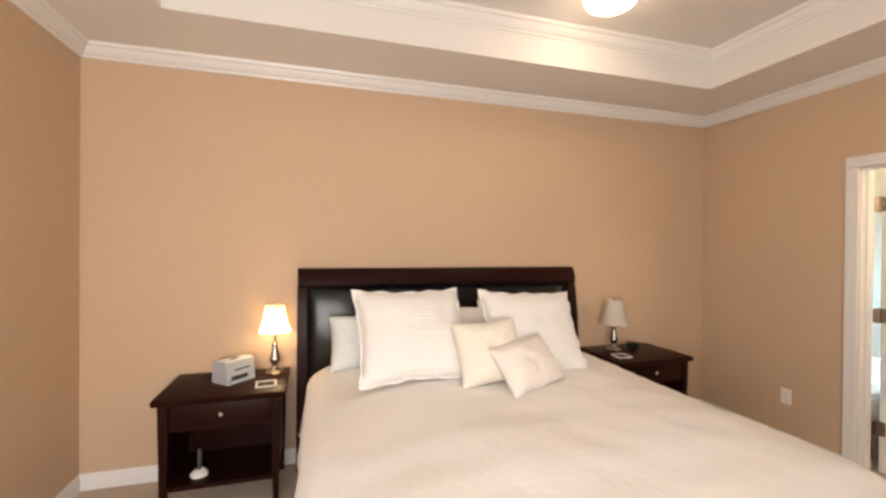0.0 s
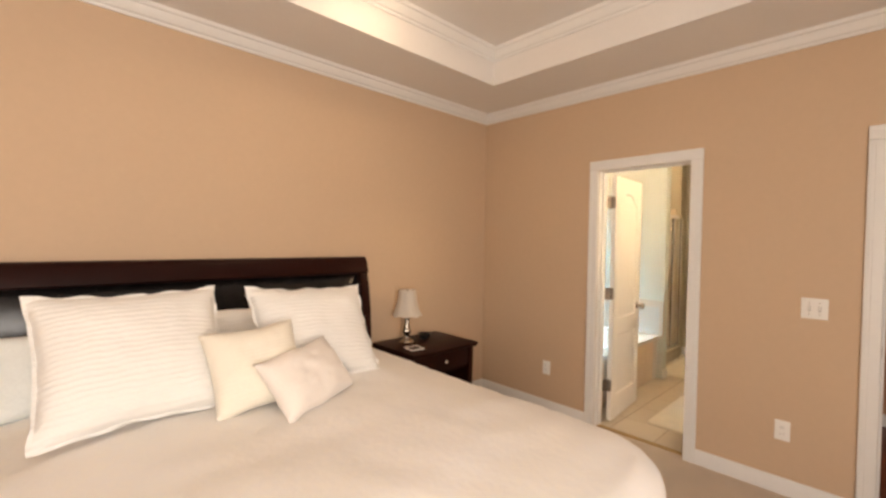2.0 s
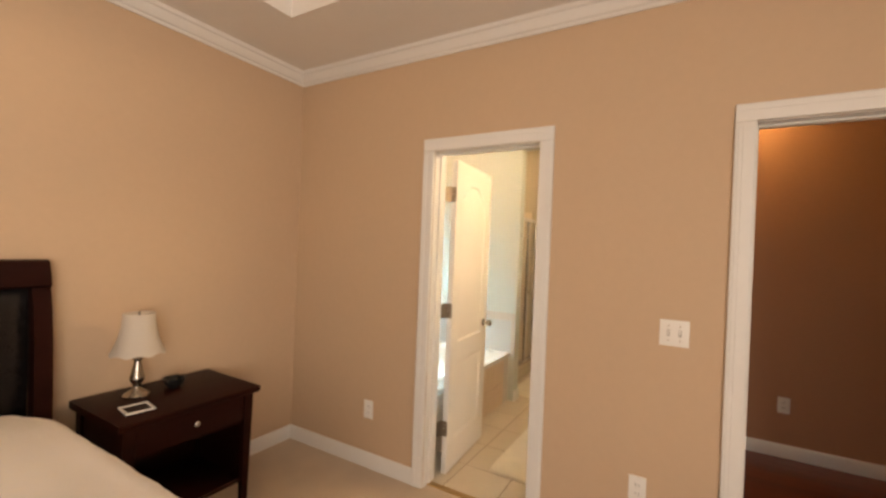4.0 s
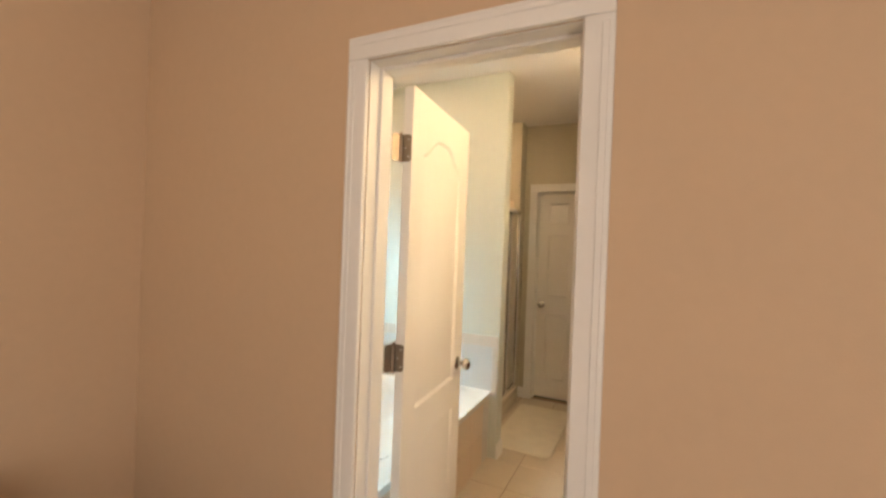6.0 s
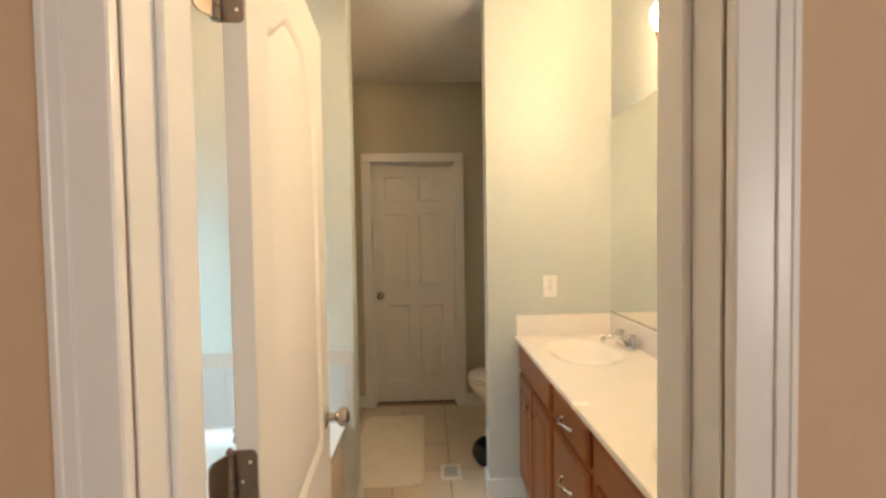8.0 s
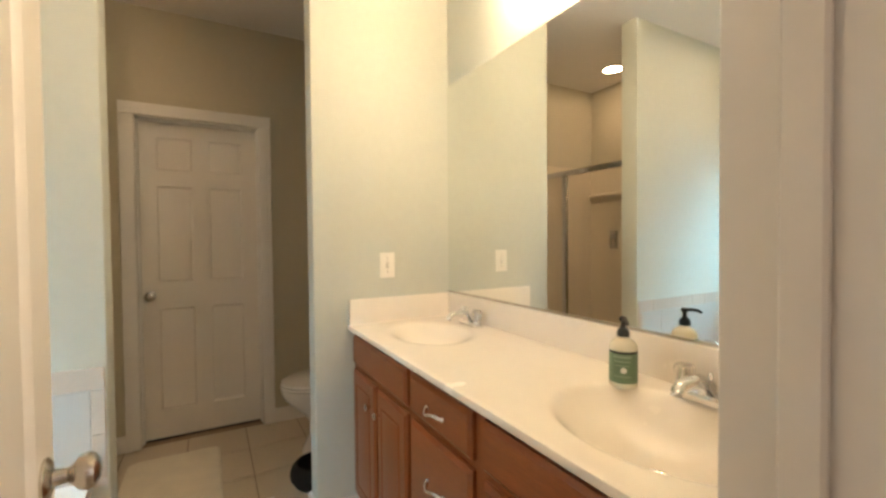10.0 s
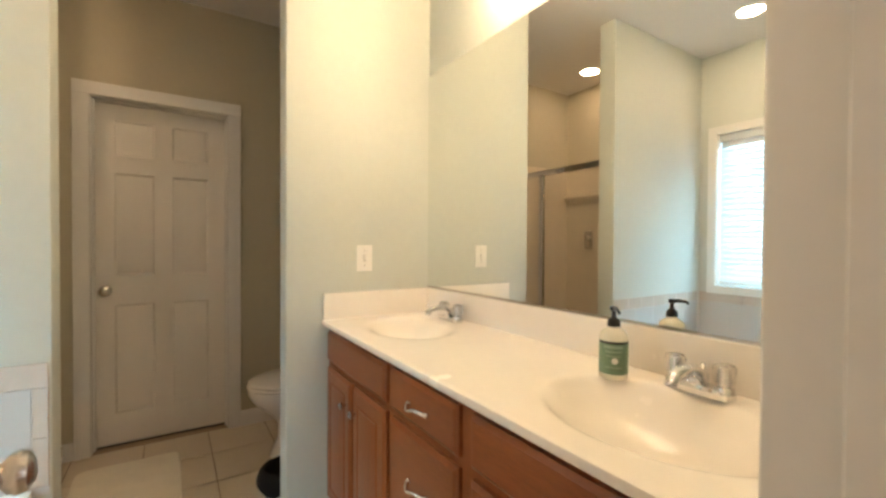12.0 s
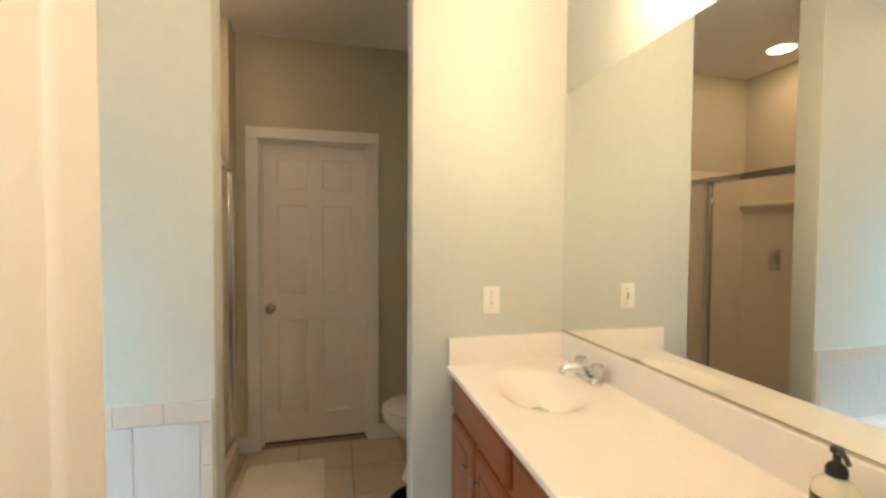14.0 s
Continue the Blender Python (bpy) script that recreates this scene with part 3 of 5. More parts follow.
# window above the tub, with blind
win = thing("window_1", "white framed window with closed white blinds", "window", kind="structure")
cw = 0.06
for n, r in (("window_frame", (WX0 - cw, WX0, YB - 0.018, YB, WZ0 - cw, WZ1 + cw)), ("window_frame", (WX1, WX1 + cw, YB - 0.018, YB, WZ0 - cw, WZ1 + cw)),
             ("window_frame", (WX0, WX1, YB - 0.018, YB, WZ1, WZ1 + cw)), ("window_sill", (WX0, WX1, YB - 0.026, YB + 0.02, WZ0 - cw, WZ0)),
             ("window_reveal", (WX0, WX0 + 0.004, YB, YB + 0.15, WZ0, WZ1)), ("window_reveal", (WX1 - 0.004, WX1, YB, YB + 0.15, WZ0, WZ1)),
             ("window_reveal", (WX0 + 0.004, WX1 - 0.004, YB, YB + 0.15, WZ1 - 0.004, WZ1)),
             ("sash_rail", (WX0 + 0.004, WX1 - 0.004, YB + 0.09, YB + 0.12, WZ0, WZ0 + 0.05)),
             ("sash_stile", (WX0 + 0.004, WX0 + 0.05, YB + 0.09, YB + 0.12, WZ0 + 0.05, WZ1 - 0.004)), ("sash_stile", (WX1 - 0.05, WX1 - 0.004, YB + 0.09, YB + 0.12, WZ0 + 0.05, WZ1 - 0.004))):
    part(n, boxes(r, bev=0.002), TRIM, win)
SLATMAT = translucent("white_blind_slat", (0.80, 0.81, 0.82), 0.09)
blind = thing("window_blind", "closed white horizontal blind hanging in the window", "blind", (0, YB + 0.035, 0))
part("head_rail", boxes((WX0 + 0.008, WX1 - 0.008, -0.02, 0.02, WZ1 - 0.055, WZ1 - 0.006), bev=0.003), PLASTIC, blind)
part("bottom_rail", boxes((WX0 + 0.010, WX1 - 0.010, -0.016, 0.016, WZ0 + 0.012, WZ0 + 0.028), bev=0.003), PLASTIC, blind)
slat = mesh_of(boxes((WX0 + 0.010, WX1 - 0.010, -0.029, 0.029, -0.0012, 0.0012)), "slat", SLATMAT)
for k in range(26):
    s = new("slat", slat)
    s.parent = blind
    s.matrix_basis = pose(0, 0, WZ0 + 0.052 + k * 0.0412, 54, 0, 0)
sp = solo("backdrop", boxes((WX0 - 0.6, WX1 + 0.6, YB + 0.60, YB + 0.61, 0.2, 2.9)), SKYPANE, "bright overcast daylight outside the window", "backdrop", kind="structure")


# bedroom windows out of view; the rear one is added to light the bed wall
def plain_window(name, r, axis):
    t = thing(name, "unseen white framed bedroom window", "window", kind="structure")
    a0, a1, wl, sg, z0, z1 = r
    rows = [(a0 - 0.07, a0, z0 - 0.07, z1 + 0.07), (a1, a1 + 0.07, z0 - 0.07, z1 + 0.07), (a0, a1, z1, z1 + 0.07), (a0, a1, z0 - 0.07, z0)]
    for p0, p1, q0, q1 in rows:
        w0, w1 = sorted((wl, wl + sg * 0.018))
        part("window_frame", boxes((w0, w1, p0, p1, q0, q1) if axis == "y" else (p0, p1, w0, w1, q0, q1)), TRIM, t)


plain_window("window_2", (-1.05, 0.45, XL, 1, 0.7, 2.2), "y")
plain_window("window_3", (-1.25, 0.45, YR, 1, 0.7, 2.2), "x")


# ---- bedroom things ----
def rounded_rect(x0, x1, y0, y1, r, n=8, per=14):
    pts = []
    for cx, cy, a0 in ((x1 - r, y1 - r, 0), (x0 + r, y1 - r, 90), (x0 + r, y0 + r, 180), (x1 - r, y0 + r, 270)):
        for k in range(n + 1):
            a = radians(a0 + 90 * k / n)
            pts.append((cx + r * math.cos(a), cy + r * math.sin(a), math.cos(a), math.sin(a)))
    out = []
    for p, q in zip(pts, pts[1:] + pts[:1]):
        d = math.hypot(q[0] - p[0], q[1] - p[1])
        m = max(1, int(d / 0.045))
        for k in range(m):
            s = k / m
            out.append(tuple(a + (b - a) * s for a, b in zip(p, q)))
    return out


BX0, BX1, BY_F, BY_H = -0.125, 1.945, 0.83, 2.965
bed = thing("bed", "king bed with a dark wood sleigh headboard and leather", "bed", (0.9, 1.95, 0))


def local(bm):
    bmesh.ops.translate(bm, vec=(-0.9, -1.95, 0), verts=bm.verts)
    return bm


def headboard_profile(y_off, th):
    """Side outline of the leaning sleigh headboard."""
    line = [(2.955, 0.02), (2.955, 0.45), (2.962, 0.75), (2.980, 0.98), (3.006, 1.14), (3.040, 1.26), (3.066, 1.332)]
    return [(y - y_off, z) for y, z in line] + [(y - y_off + th, z) for y, z in line[::-1]]


for x0, x1 in ((-0.19, -0.128), (1.868, 1.930)):
    part("post", local(prism(bmesh.new(), [(min(y, YB - 0.004), z) for y, z in headboard_profile(0.03, 0.075)], "x", x0, x1)), DARKWOOD, bed)
rail = bmesh.new()
prism(rail, [(2.992, 1.215), (2.982, 1.225), (2.990, 1.262), (3.006, 1.305), (3.018, 1.326), (3.040, 1.336), (3.066, 1.330), (3.078, 1.31), (3.062, 1.25), (3.040, 1.215)], "x", -0.1895, 1.9295)
part("top_rail", local(rail), DARKWOOD, bed, "glossy dark cherry rolled top rail", smooth=50)
part("bottom_rail", local(boxes((-0.128, 1.868, 2.985, 3.04, 0.25, 0.60), bev=0.004)), DARKWOOD, bed)
pad = bmesh.new()
NU, NV = 60, 18
grid = []
for j in range(NV + 1):
    row = []
    for i in range(NU + 1):
        u, v = i / NU, j / NV
        e = (1 - abs(2 * u - 1) ** 14) * (1 - abs(2 * v - 1) ** 6)
        z = 0.60 + 0.615 * v
        lean = 0.05 * max(0.0, (z - 0.75) / 0.5) ** 2
        puff = 0.028 * max(0.0, e) ** 0.5 + 0.003 * math.sin(11 * u) * math.sin(5 * v)
        row.append(pad.verts.new((-0.127 + 1.994 * u, 3.005 + lean - puff, z)))
    grid.append(row)
for j in range(NV):
    for i in range(NU):
        pad.faces.new((grid[j][i], grid[j][i + 1], grid[j + 1][i + 1], grid[j + 1][i]))
part("leather_panel", local(pad), LEATHER, bed, "padded black leather headboard panel", smooth=60)
for x0, x1 in ((BX0 - 0.02, BX0 + 0.015), (BX1 - 0.055, BX1 - 0.02)):
    part("side_rail", local(boxes((x0 + 0.02, x1 + 0.02, 0.92, 2.985, 0.20, 0.36), bev=0.004)), DARKWOOD, bed)
for x in (BX0 + 0.05, BX1 - 0.12):
    part("leg", local(boxes((x, x + 0.07, 0.94, 1.01, 0.0, 0.24), bev=0.004)), DARKWOOD, bed)
part("mattress", local(boxes((BX0 + 0.06, BX1 - 0.08, 0.93, 2.975, 0.24, 0.585), bev=0.06, seg=4)), PALEGREY, bed, "white mattress mostly hidden by the duvet")


def duvet_mesh():
    bm = bmesh.new()
    inset = 0.13
    base = rounded_rect(BX0 + inset, BX1 - inset, BY_F + inset, BY_H - 0.005, 0.16)
    cx, cy = 0.91, 1.95
    rings = []
    n = len(base)
    for s in [k / 26 for k in range(1, 27)]:
        ring = []
        for x, y, nx, ny in base:
            px, py = cx + (x - cx) * s, cy + (y - cy) * s
            wr = 0.010 * noise.noise((px * 3.0, py * 2.4, 1.3)) + 0.006 * noise.noise((px * 8, py * 7, 4.0)) + 0.012 * noise.noise((px * 1.2, py * 5.5, 9.0))
            ring.append(bm.verts.new((px, py, 0.770 - 0.062 * s ** 4 + wr)))
        rings.append(ring)
    R = inset
    for k in range(1, 9):
        a = radians(90 * k / 8)
        ring = []
        for x, y, nx, ny in base:
            out = R * math.sin(a)
            dz = R * (1 - math.cos(a))
            wr = 0.010 * noise.noise((x * 3.0, y * 2.4, 1.3)) * (1 - k / 8) + 0.007 * noise.noise((x * 17, y * 17, k * 0.6))
            z = 0.708 - dz * 0.95 + wr
            head = max(0.0, min(1.0, ny * 1.5)) if y > 2.6 else 0.0
            ring.append(bm.verts.new((x + nx * out * (1 - head), y + ny * out * (1 - head), z)))
        rings.append(ring)
    for k in range(1, 8):
        ring = []
        for i, (x, y, nx, ny) in enumerate(base):
            f = k / 7
            th = (x - y) * 9.0 + 2.0 * noise.noise((x * 2, y * 2, 0.5))
            fold = 0.022 * f * math.sin(th * 2.2) + 0.014 * f * noise.noise((x * 9, y * 9, f))
            out = R + 0.02 * f + fold
            head = max(0.0, min(1.0, ny * 1.5)) if y > 2.6 else 0.0
            hem = 0.30 + 0.03 * noise.noise((x * 2.5, y * 2.5, 7.0))
            z = 0.5845 + (hem - 0.5845) * f
            ring.append(bm.verts.new((x + nx * out * (1 - head), y + ny * out * (1 - head), z)))
        rings.append(ring)
    HEM.extend(v.co.copy() for v in rings[-1])
    c = bm.verts.new((cx, cy, 0.768))
    for k in range(n):
        bm.faces.new((c, rings[0][k], rings[0][(k + 1) % n]))
    for a, b in zip(rings, rings[1:]):
        for k in range(n):
            bm.faces.new((a[k], b[k], b[(k + 1) % n], a[(k + 1) % n]))
    return bm


HEM = []
dv = duvet_mesh()
bmesh.ops.translate(dv, vec=(-0.9, -1.95, 0), verts=dv.verts)
duvet = solo("duvet", dv, DUVET, "white cotton duvet with faint cream blotches on the bed", "duvet", (0.9, 1.95, 0), smooth=80)
hb = bmesh.new()
row0 = [hb.verts.new((p.x - 0.9, p.y - 1.95, p.z + 0.022)) for p in HEM]
row1 = [hb.verts.new(((p.x - 0.9) * 1.004, (p.y - 1.95) * 1.004, p.z + 0.010)) for p in HEM]
row2 = [hb.verts.new((p.x - 0.9, p.y - 1.95, p.z - 0.002)) for p in HEM]
for a, c in ((row0, row1), (row1, row2)):
    for k in range(len(HEM)):
        hb.faces.new((a[k], a[(k + 1) % len(HEM)], c[(k + 1) % len(HEM)], c[k]))
part("hem", hb, DUVET, duvet, "stitched white hem", smooth=80)


def pillow_mesh(w, h, t, seed, sharp=0.10, n=26):
    """An upright cushion: width along x, height along z, belly along y."""
    bm = bmesh.new()
    sides = []
    for sgn in (-1, 1):
        g = []
        for j in range(n + 1):
            row = []
            for i in range(n + 1):
                u, v = 2 * i / n - 1, 2 * j / n - 1
                prof = max(0.0, (1 - abs(u) ** 2.6) * (1 - abs(v) ** 2.6)) ** 0.55
                x = w / 2 * u * (1 - sharp * (1 - v * v))
                z = h / 2 * v * (1 - sharp * (1 - u * u))
                d = t / 2 * prof + 0.012 * prof * noise.noise((u * 2.2 + seed, v * 2.2, sgn)) + 0.006 * prof * noise.noise((u * 6 + seed, v * 6, sgn))
                z += 0.012 * noise.noise((u * 1.7 + seed * 3, v * 0.6, 2.0))
                row.append(bm.verts.new((x, sgn * d, z + h / 2)))
            g.append(row)
        sides.append(g)
        for j in range(n):
            for i in range(n):
                bm.faces.new((g[j][i], g[j][i + 1], g[j + 1][i + 1], g[j + 1][i]))
    bmesh.ops.remove_doubles(bm, verts=bm.verts, dist=0.0005)
    return bm


def pillow(name, label, w, h, t, seed, material, at, tilt, turn, lean=0.0, sharp=0.075, flange=False):
    ob = solo(name, pillow_mesh(w, h, t, seed, sharp), material, label, "pillow", group="pillows on the bed", smooth=80)
    ob.matrix_basis = pose(*at) @ pose(0, 0, 0, 0, 0, turn) @ pose(0, 0, 0, tilt, 0, 0) @ pose(0, 0, 0, 0, lean, 0)
    if flange:
        bm = bmesh.new()
        edge = [(2 * k / 30 - 1, -1) for k in range(30)] + [(1, 2 * k / 30 - 1) for k in range(30)] + [(1 - 2 * k / 30, 1) for k in range(30)] + [(-1, 1 - 2 * k / 30) for k in range(30)]
        rows = [[], [], []]
        for k, (u, v) in enumerate(edge):
            x = w / 2 * u * (1 - sharp * (1 - v * v))
            z = h / 2 * v * (1 - sharp * (1 - u * u)) + 0.012 * noise.noise((u * 1.7 + seed * 3, v * 0.6, 2.0))
            wave = noise.noise((u * 5 + seed, v * 5, 3.0))
            g = 0.011 + 0.005 * wave
            for row, out, dy in zip(rows, (-0.012, 0.5 * g, g), (0.0, 0.004, 0.010)):
                row.append(bm.verts.new((x + (out if abs(u) == 1 else 0) * (1 if u > 0 else -1), dy * math.sin(k * 0.9 + 3 * wave), z + h / 2 + (out if abs(v) == 1 else 0) * (1 if v > 0 else -1))))
        for a, c in zip(rows, rows[1:]):
            for k in range(len(edge)):
                bm.faces.new((a[k], a[(k + 1) % len(edge)], c[(k + 1) % len(edge)], c[k]))
        part("flange", bm, material, ob, smooth=80)
    return ob


pillow("sleeping_pillow", "pale grey printed pillow against the leather headboard", 0.62, 0.33, 0.22, 1.0, PALEGREY, (0.32, 2.66, 0.735), -22, 2, sharp=0.05)
pillow("sleeping_pillow", "white ruffled pillow propped behind the large shams", 0.66, 0.36, 0.15, 2.0, SHAM, (0.86, 2.69, 0.735), -20, 0, sharp=0.05)
pillow("sleeping_pillow", "white pillow standing behind the pleated sham", 0.62, 0.42, 0.14, 3.0, SHAM, (1.33, 2.69, 0.725), -20, -2, sharp=0.05)
pillow("euro_sham", "large square white pleated pillow sham", 0.625, 0.54, 0.21, 4.0, SHAM, (0.462, 2.19, 0.778), -33, 4, 0.0, flange=True)
pillow("euro_sham", "large square white pleated pillow sham", 0.63, 0.505, 0.21, 5.0, SHAM, (1.195, 2.22, 0.778), -33, 3, 4.0, flange=True)
pillow("throw_pillow", "small square cream silk throw pillow", 0.38, 0.35, 0.16, 6.0, CREAM, (0.845, 2.065, 0.775), -28, -4, -6)
pillow("throw_pillow", "small square pale blush throw pillow", 0.42, 0.28, 0.15, 7.0, BLUSH, (1.045, 1.95, 0.775), -40, 20, -5)


def nightstand(at, label):
    """Front towards -y, origin under the middle of the back."""
    t = thing("nightstand", label, "nightstand", at, group="nightstands beside the bed")
    w, d, h = 0.66, 0.50, 0.667
    top = bmesh.new()
    prism(top, [(-d + 0.012, h - 0.034), (-d, h - 0.012), (-d, h - 0.004), (-d + 0.006, h), (-0.002, h), (0, h - 0.006), (0, h - 0.034)], "x", -w / 2, w / 2)
    part("tabletop", top, DARKWOOD, t, smooth=50)
    for x in (-w / 2 + 0.024, w / 2 - 0.024 - 0.05):
        for y in (-d + 0.026, -0.06):
            leg = bmesh.new()
            lo = [leg.verts.new((x + a, y + b, 0)) for a, b in ((0.010, 0.010), (0.040, 0.010), (0.040, 0.040), (0.010, 0.040))]
            hi = [leg.verts.new((x + a, y + b, h - 0.0345)) for a, b in ((0, 0), (0.05, 0), (0.05, 0.05), (0, 0.05))]
            for k in range(4):
                leg.faces.new((lo[k], lo[(k + 1) % 4], hi[(k + 1) % 4], hi[k]))
            leg.faces.new(lo[::-1])
            leg.faces.new(hi)
            part("leg", leg, DARKWOOD, t)
    xi = w / 2 - 0.074
    for s in (-1, 1):
        xa, xb = sorted((s * (w / 2 - 0.040), s * (w / 2 - 0.060)))
        part("side_panel", boxes((xa, xb, -d + 0.09, -0.06, 0.17, h - 0.035)), DARKWOOD, t)
    part("back_panel", boxes((-xi, xi, -0.035, -0.02, 0.17, h - 0.035)), DARKWOOD, t)
    part("shelf", boxes((-xi - 0.012, xi + 0.012, -d + 0.05, -0.036, 0.155, 0.180), bev=0.003), DARKWOOD, t)
    part("divider", boxes((-xi, xi, -d + 0.05, -0.036, 0.478, 0.492)), DARKWOOD, t)
    dr = part("drawer", boxes((-xi + 0.003, xi - 0.003, -d + 0.033, -d + 0.054, 0.497, h - 0.042), bev=0.004, seg=2), DARKWOOD, t)
    part("knob", lathe(bmesh.new(), [(0.006, 0), (0.006, 0.010), (0.013, 0.016), (0.014, 0.022), (0.008, 0.027)], 16, Matrix.Translation((0, -d + 0.033, 0.565)) @ pose(0, 0, 0, 90, 0, 0)), NICKEL, dr, "round silver knob")
    return t


nightstand((-0.565, 3.062, 0), "dark cherry nightstand with one drawer and open shelf")
nightstand((2.358, 3.060, 0), "dark cherry nightstand with one drawer and open shelf")


def table_lamp(at, lit, lift=0.0):
    t = thing("table_lamp", "pewter table lamp with a lit ivory bell shade" if lit else "pewter table lamp with an unlit ivory bell shade", "lamp", at, group="bedside lamps")
    part("base", lathe(bmesh.new(), [(0.056, 0), (0.058, 0.006), (0.050, 0.014), (0.034, 0.024), (0.020, 0.036), (0.015, 0.048), (0.020, 0.060), (0.031, 0.078), (0.033, 0.090), (0.028, 0.104), (0.022, 0.130), (0.017, 0.155), (0.014, 0.172), (0.021, 0.180), (0.021, 0.188), (0.010, 0.195), (0.008, 0.225 + lift)], 24), PEWTER, t, "turned pewter lamp base", smooth=50)
    sh = bmesh.new()
    n = 48
    prof = [(0.116, 0.212), (0.103, 0.235), (0.090, 0.270), (0.080, 0.310), (0.072, 0.355), (0.067, 0.408)]
    k0 = 0.88 if lit else 1.0
    prof = [(r * k0, 0.408 + (z - 0.408) * k0 + lift) for r, z in prof]
    rings = []
    for r, z in prof:
        f = (0.408 + lift - z) / 0.196
        rings.append([sh.verts.new(((r + 0.002 * f * math.cos(8 * 2 * math.pi * k / n)) * math.cos(2 * math.pi * k / n), (r + 0.002 * f * math.cos(8 * 2 * math.pi * k / n)) * math.sin(2 * math.pi * k / n),
                                    z - 0.005 * f * math.cos(8 * 2 * math.pi * k / n))) for k in range(n)])
    for a, b in zip(rings, rings[1:]):
        for k in range(n):
            sh.faces.new((a[k], a[(k + 1) % n], b[(k + 1) % n], b[k]))
    part("shade", sh, SHADE_ON if lit else SHADE_OFF, t, "ivory fabric bell shade", smooth=60)
    part("harp", tube(bmesh.new(), [(-0.068, 0, 0.400 + lift), (0, 0, 0.394 + lift), (0.068, 0, 0.400 + lift)], 0.0018, 6), PEWTER, t)
    part("finial", lathe(bmesh.new(), [(0.004, 0.394 + lift), (0.006, 0.408 + lift), (0.003, 0.416 + lift)], 10), PEWTER, t)
    part("bulb", lathe(bmesh.new(), [(r, z + lift) for r, z in ((0.012, 0.225), (0.016, 0.245), (0.028, 0.275), (0.030, 0.292), (0.022, 0.312), (0.006, 0.322))], 16), BULB if lit else PORCELAIN, t, "lit bulb" if lit else "unlit white bulb", smooth=60)
    return t


table_lamp((-0.325, 2.955, 0.667), True, 0.032)
table_lamp((2.240, 2.905, 0.667), False)

radio = thing("clock_radio", "silver grey clock radio with a dark display", "clock radio", (-0.550, 2.862, 0.667), 46)
bodyb = bmesh.new()
prism(bodyb, [(-0.075, 0), (0.06, 0), (0.068, 0.012), (0.060, 0.115), (0.045, 0.128), (-0.045, 0.135), (-0.058, 0.128)], "x", -0.095, 0.095)
part("body", bodyb, GREYPLASTIC, radio)
f3 = lambda x0, x1, z0, z1, d: boxes((x0, x1, -0.0755 + 0.13 * (z0 + z1) / 2 - d, -0.072 + 0.13 * (z0 + z1) / 2, z0, z1), bev=0.001)
part("speaker_grille", f3(-0.065, 0.045, 0.020, 0.045, 0.002), DISPLAY, radio)
part("display", f3(-0.040, 0.060, 0.074, 0.082, 0.002), DISPLAY, radio)
part("button", f3(-0.082, -0.070, 0.015, 0.022, 0.003), DISPLAY, radio)
part("top_bar", boxes((-0.03, 0.02, -0.02, 0.0, 0.131, 0.137), bev=0.001), DISPLAY, radio)
solo("power_cable", tube(bmesh.new(), [(-0.60, 2.92, 0.672), (-0.66, 2.93, 0.675), (-0.70, 2.88, 0.690), (-0.69, 2.85, 0.70), (-0.71, 2.90, 0.675), (-0.76, 3.0, 0.672), (-0.78, 3.055, 0.672)], 0.004, 8), BLACKPLASTIC, "black coiled power cable behind the clock radio", "cable", smooth=60)


def coaster(at, turn):
    t = thing("coaster", "small white framed glass coaster on the nightstand", "coaster", at, turn, group="coasters")
    s = 0.058
    for n, r in (("rim", (-s, s, -s, -s + 0.012, 0, 0.008)), ("rim", (-s, s, s - 0.012, s, 0, 0.008)), ("rim", (-s, -s + 0.012, -s + 0.012, s - 0.012, 0, 0.008)), ("rim", (s - 0.012, s, -s + 0.012, s - 0.012, 0, 0.008))):
        part(n, boxes(r, bev=0.002), PAPER, t)
    part("glass_plate", boxes((-s + 0.012, s - 0.012, -s + 0.012, s - 0.012, 0, 0.004)), DARKWOOD, t)


coaster((-0.350, 2.715, 0.667), 6)
coaster((2.160, 2.715, 0.667), -8)
bowl = thing("small_bowl", "small black lacquered bowl with two lug handles", "bowl", (2.405, 2.885, 0.667), 20)
part("body", lathe(bmesh.new(), [(0.022, 0), (0.026, 0.004), (0.042, 0.022), (0.050, 0.044), (0.052, 0.052), (0.046, 0.050), (0.036, 0.026), (0.010, 0.010)], 24), BLACKPLASTIC, bowl, smooth=60)
for s in (-1, 1):
    part("lug", boxes((s * 0.05 - 0.014, s * 0.05 + 0.014, -0.016, 0.016, 0.042, 0.050), bev=0.003), BLACKPLASTIC, bowl)

ph = thing("cordless_handset", "slim dark handset standing in a white dock", "telephone", (-0.70, 2.72, 0.180))
part("dock", lathe(bmesh.new(), [(0.045, 0), (0.046, 0.012), (0.032, 0.030), (0.020, 0.036)], 20), PLASTIC, ph)
part("handset", boxes((-0.010, 0.012, -0.010, 0.010, 0.032, 0.150), bev=0.008, seg=2), DISPLAY, ph, "slim dark grey handset")
bk = thing("book", "closed book with a dark red cover on the shelf", "book", (2.22, 2.70, 0.180), 14)
part("pages", boxes((-0.07, 0.075, -0.105, 0.105, 0.004, 0.026)), PAPER, bk)
part("cover", boxes((-0.075, 0.08, -0.11, 0.11, 0, 0.0038), (-0.075, 0.08, -0.11, 0.11, 0.0262, 0.030), (-0.079, -0.075, -0.11, 0.11, 0, 0.030)), BOOKRED, bk)
bk = thing("book", "white paper magazine lying on the shelf", "book", (2.215, 2.69, 0.210), 4)
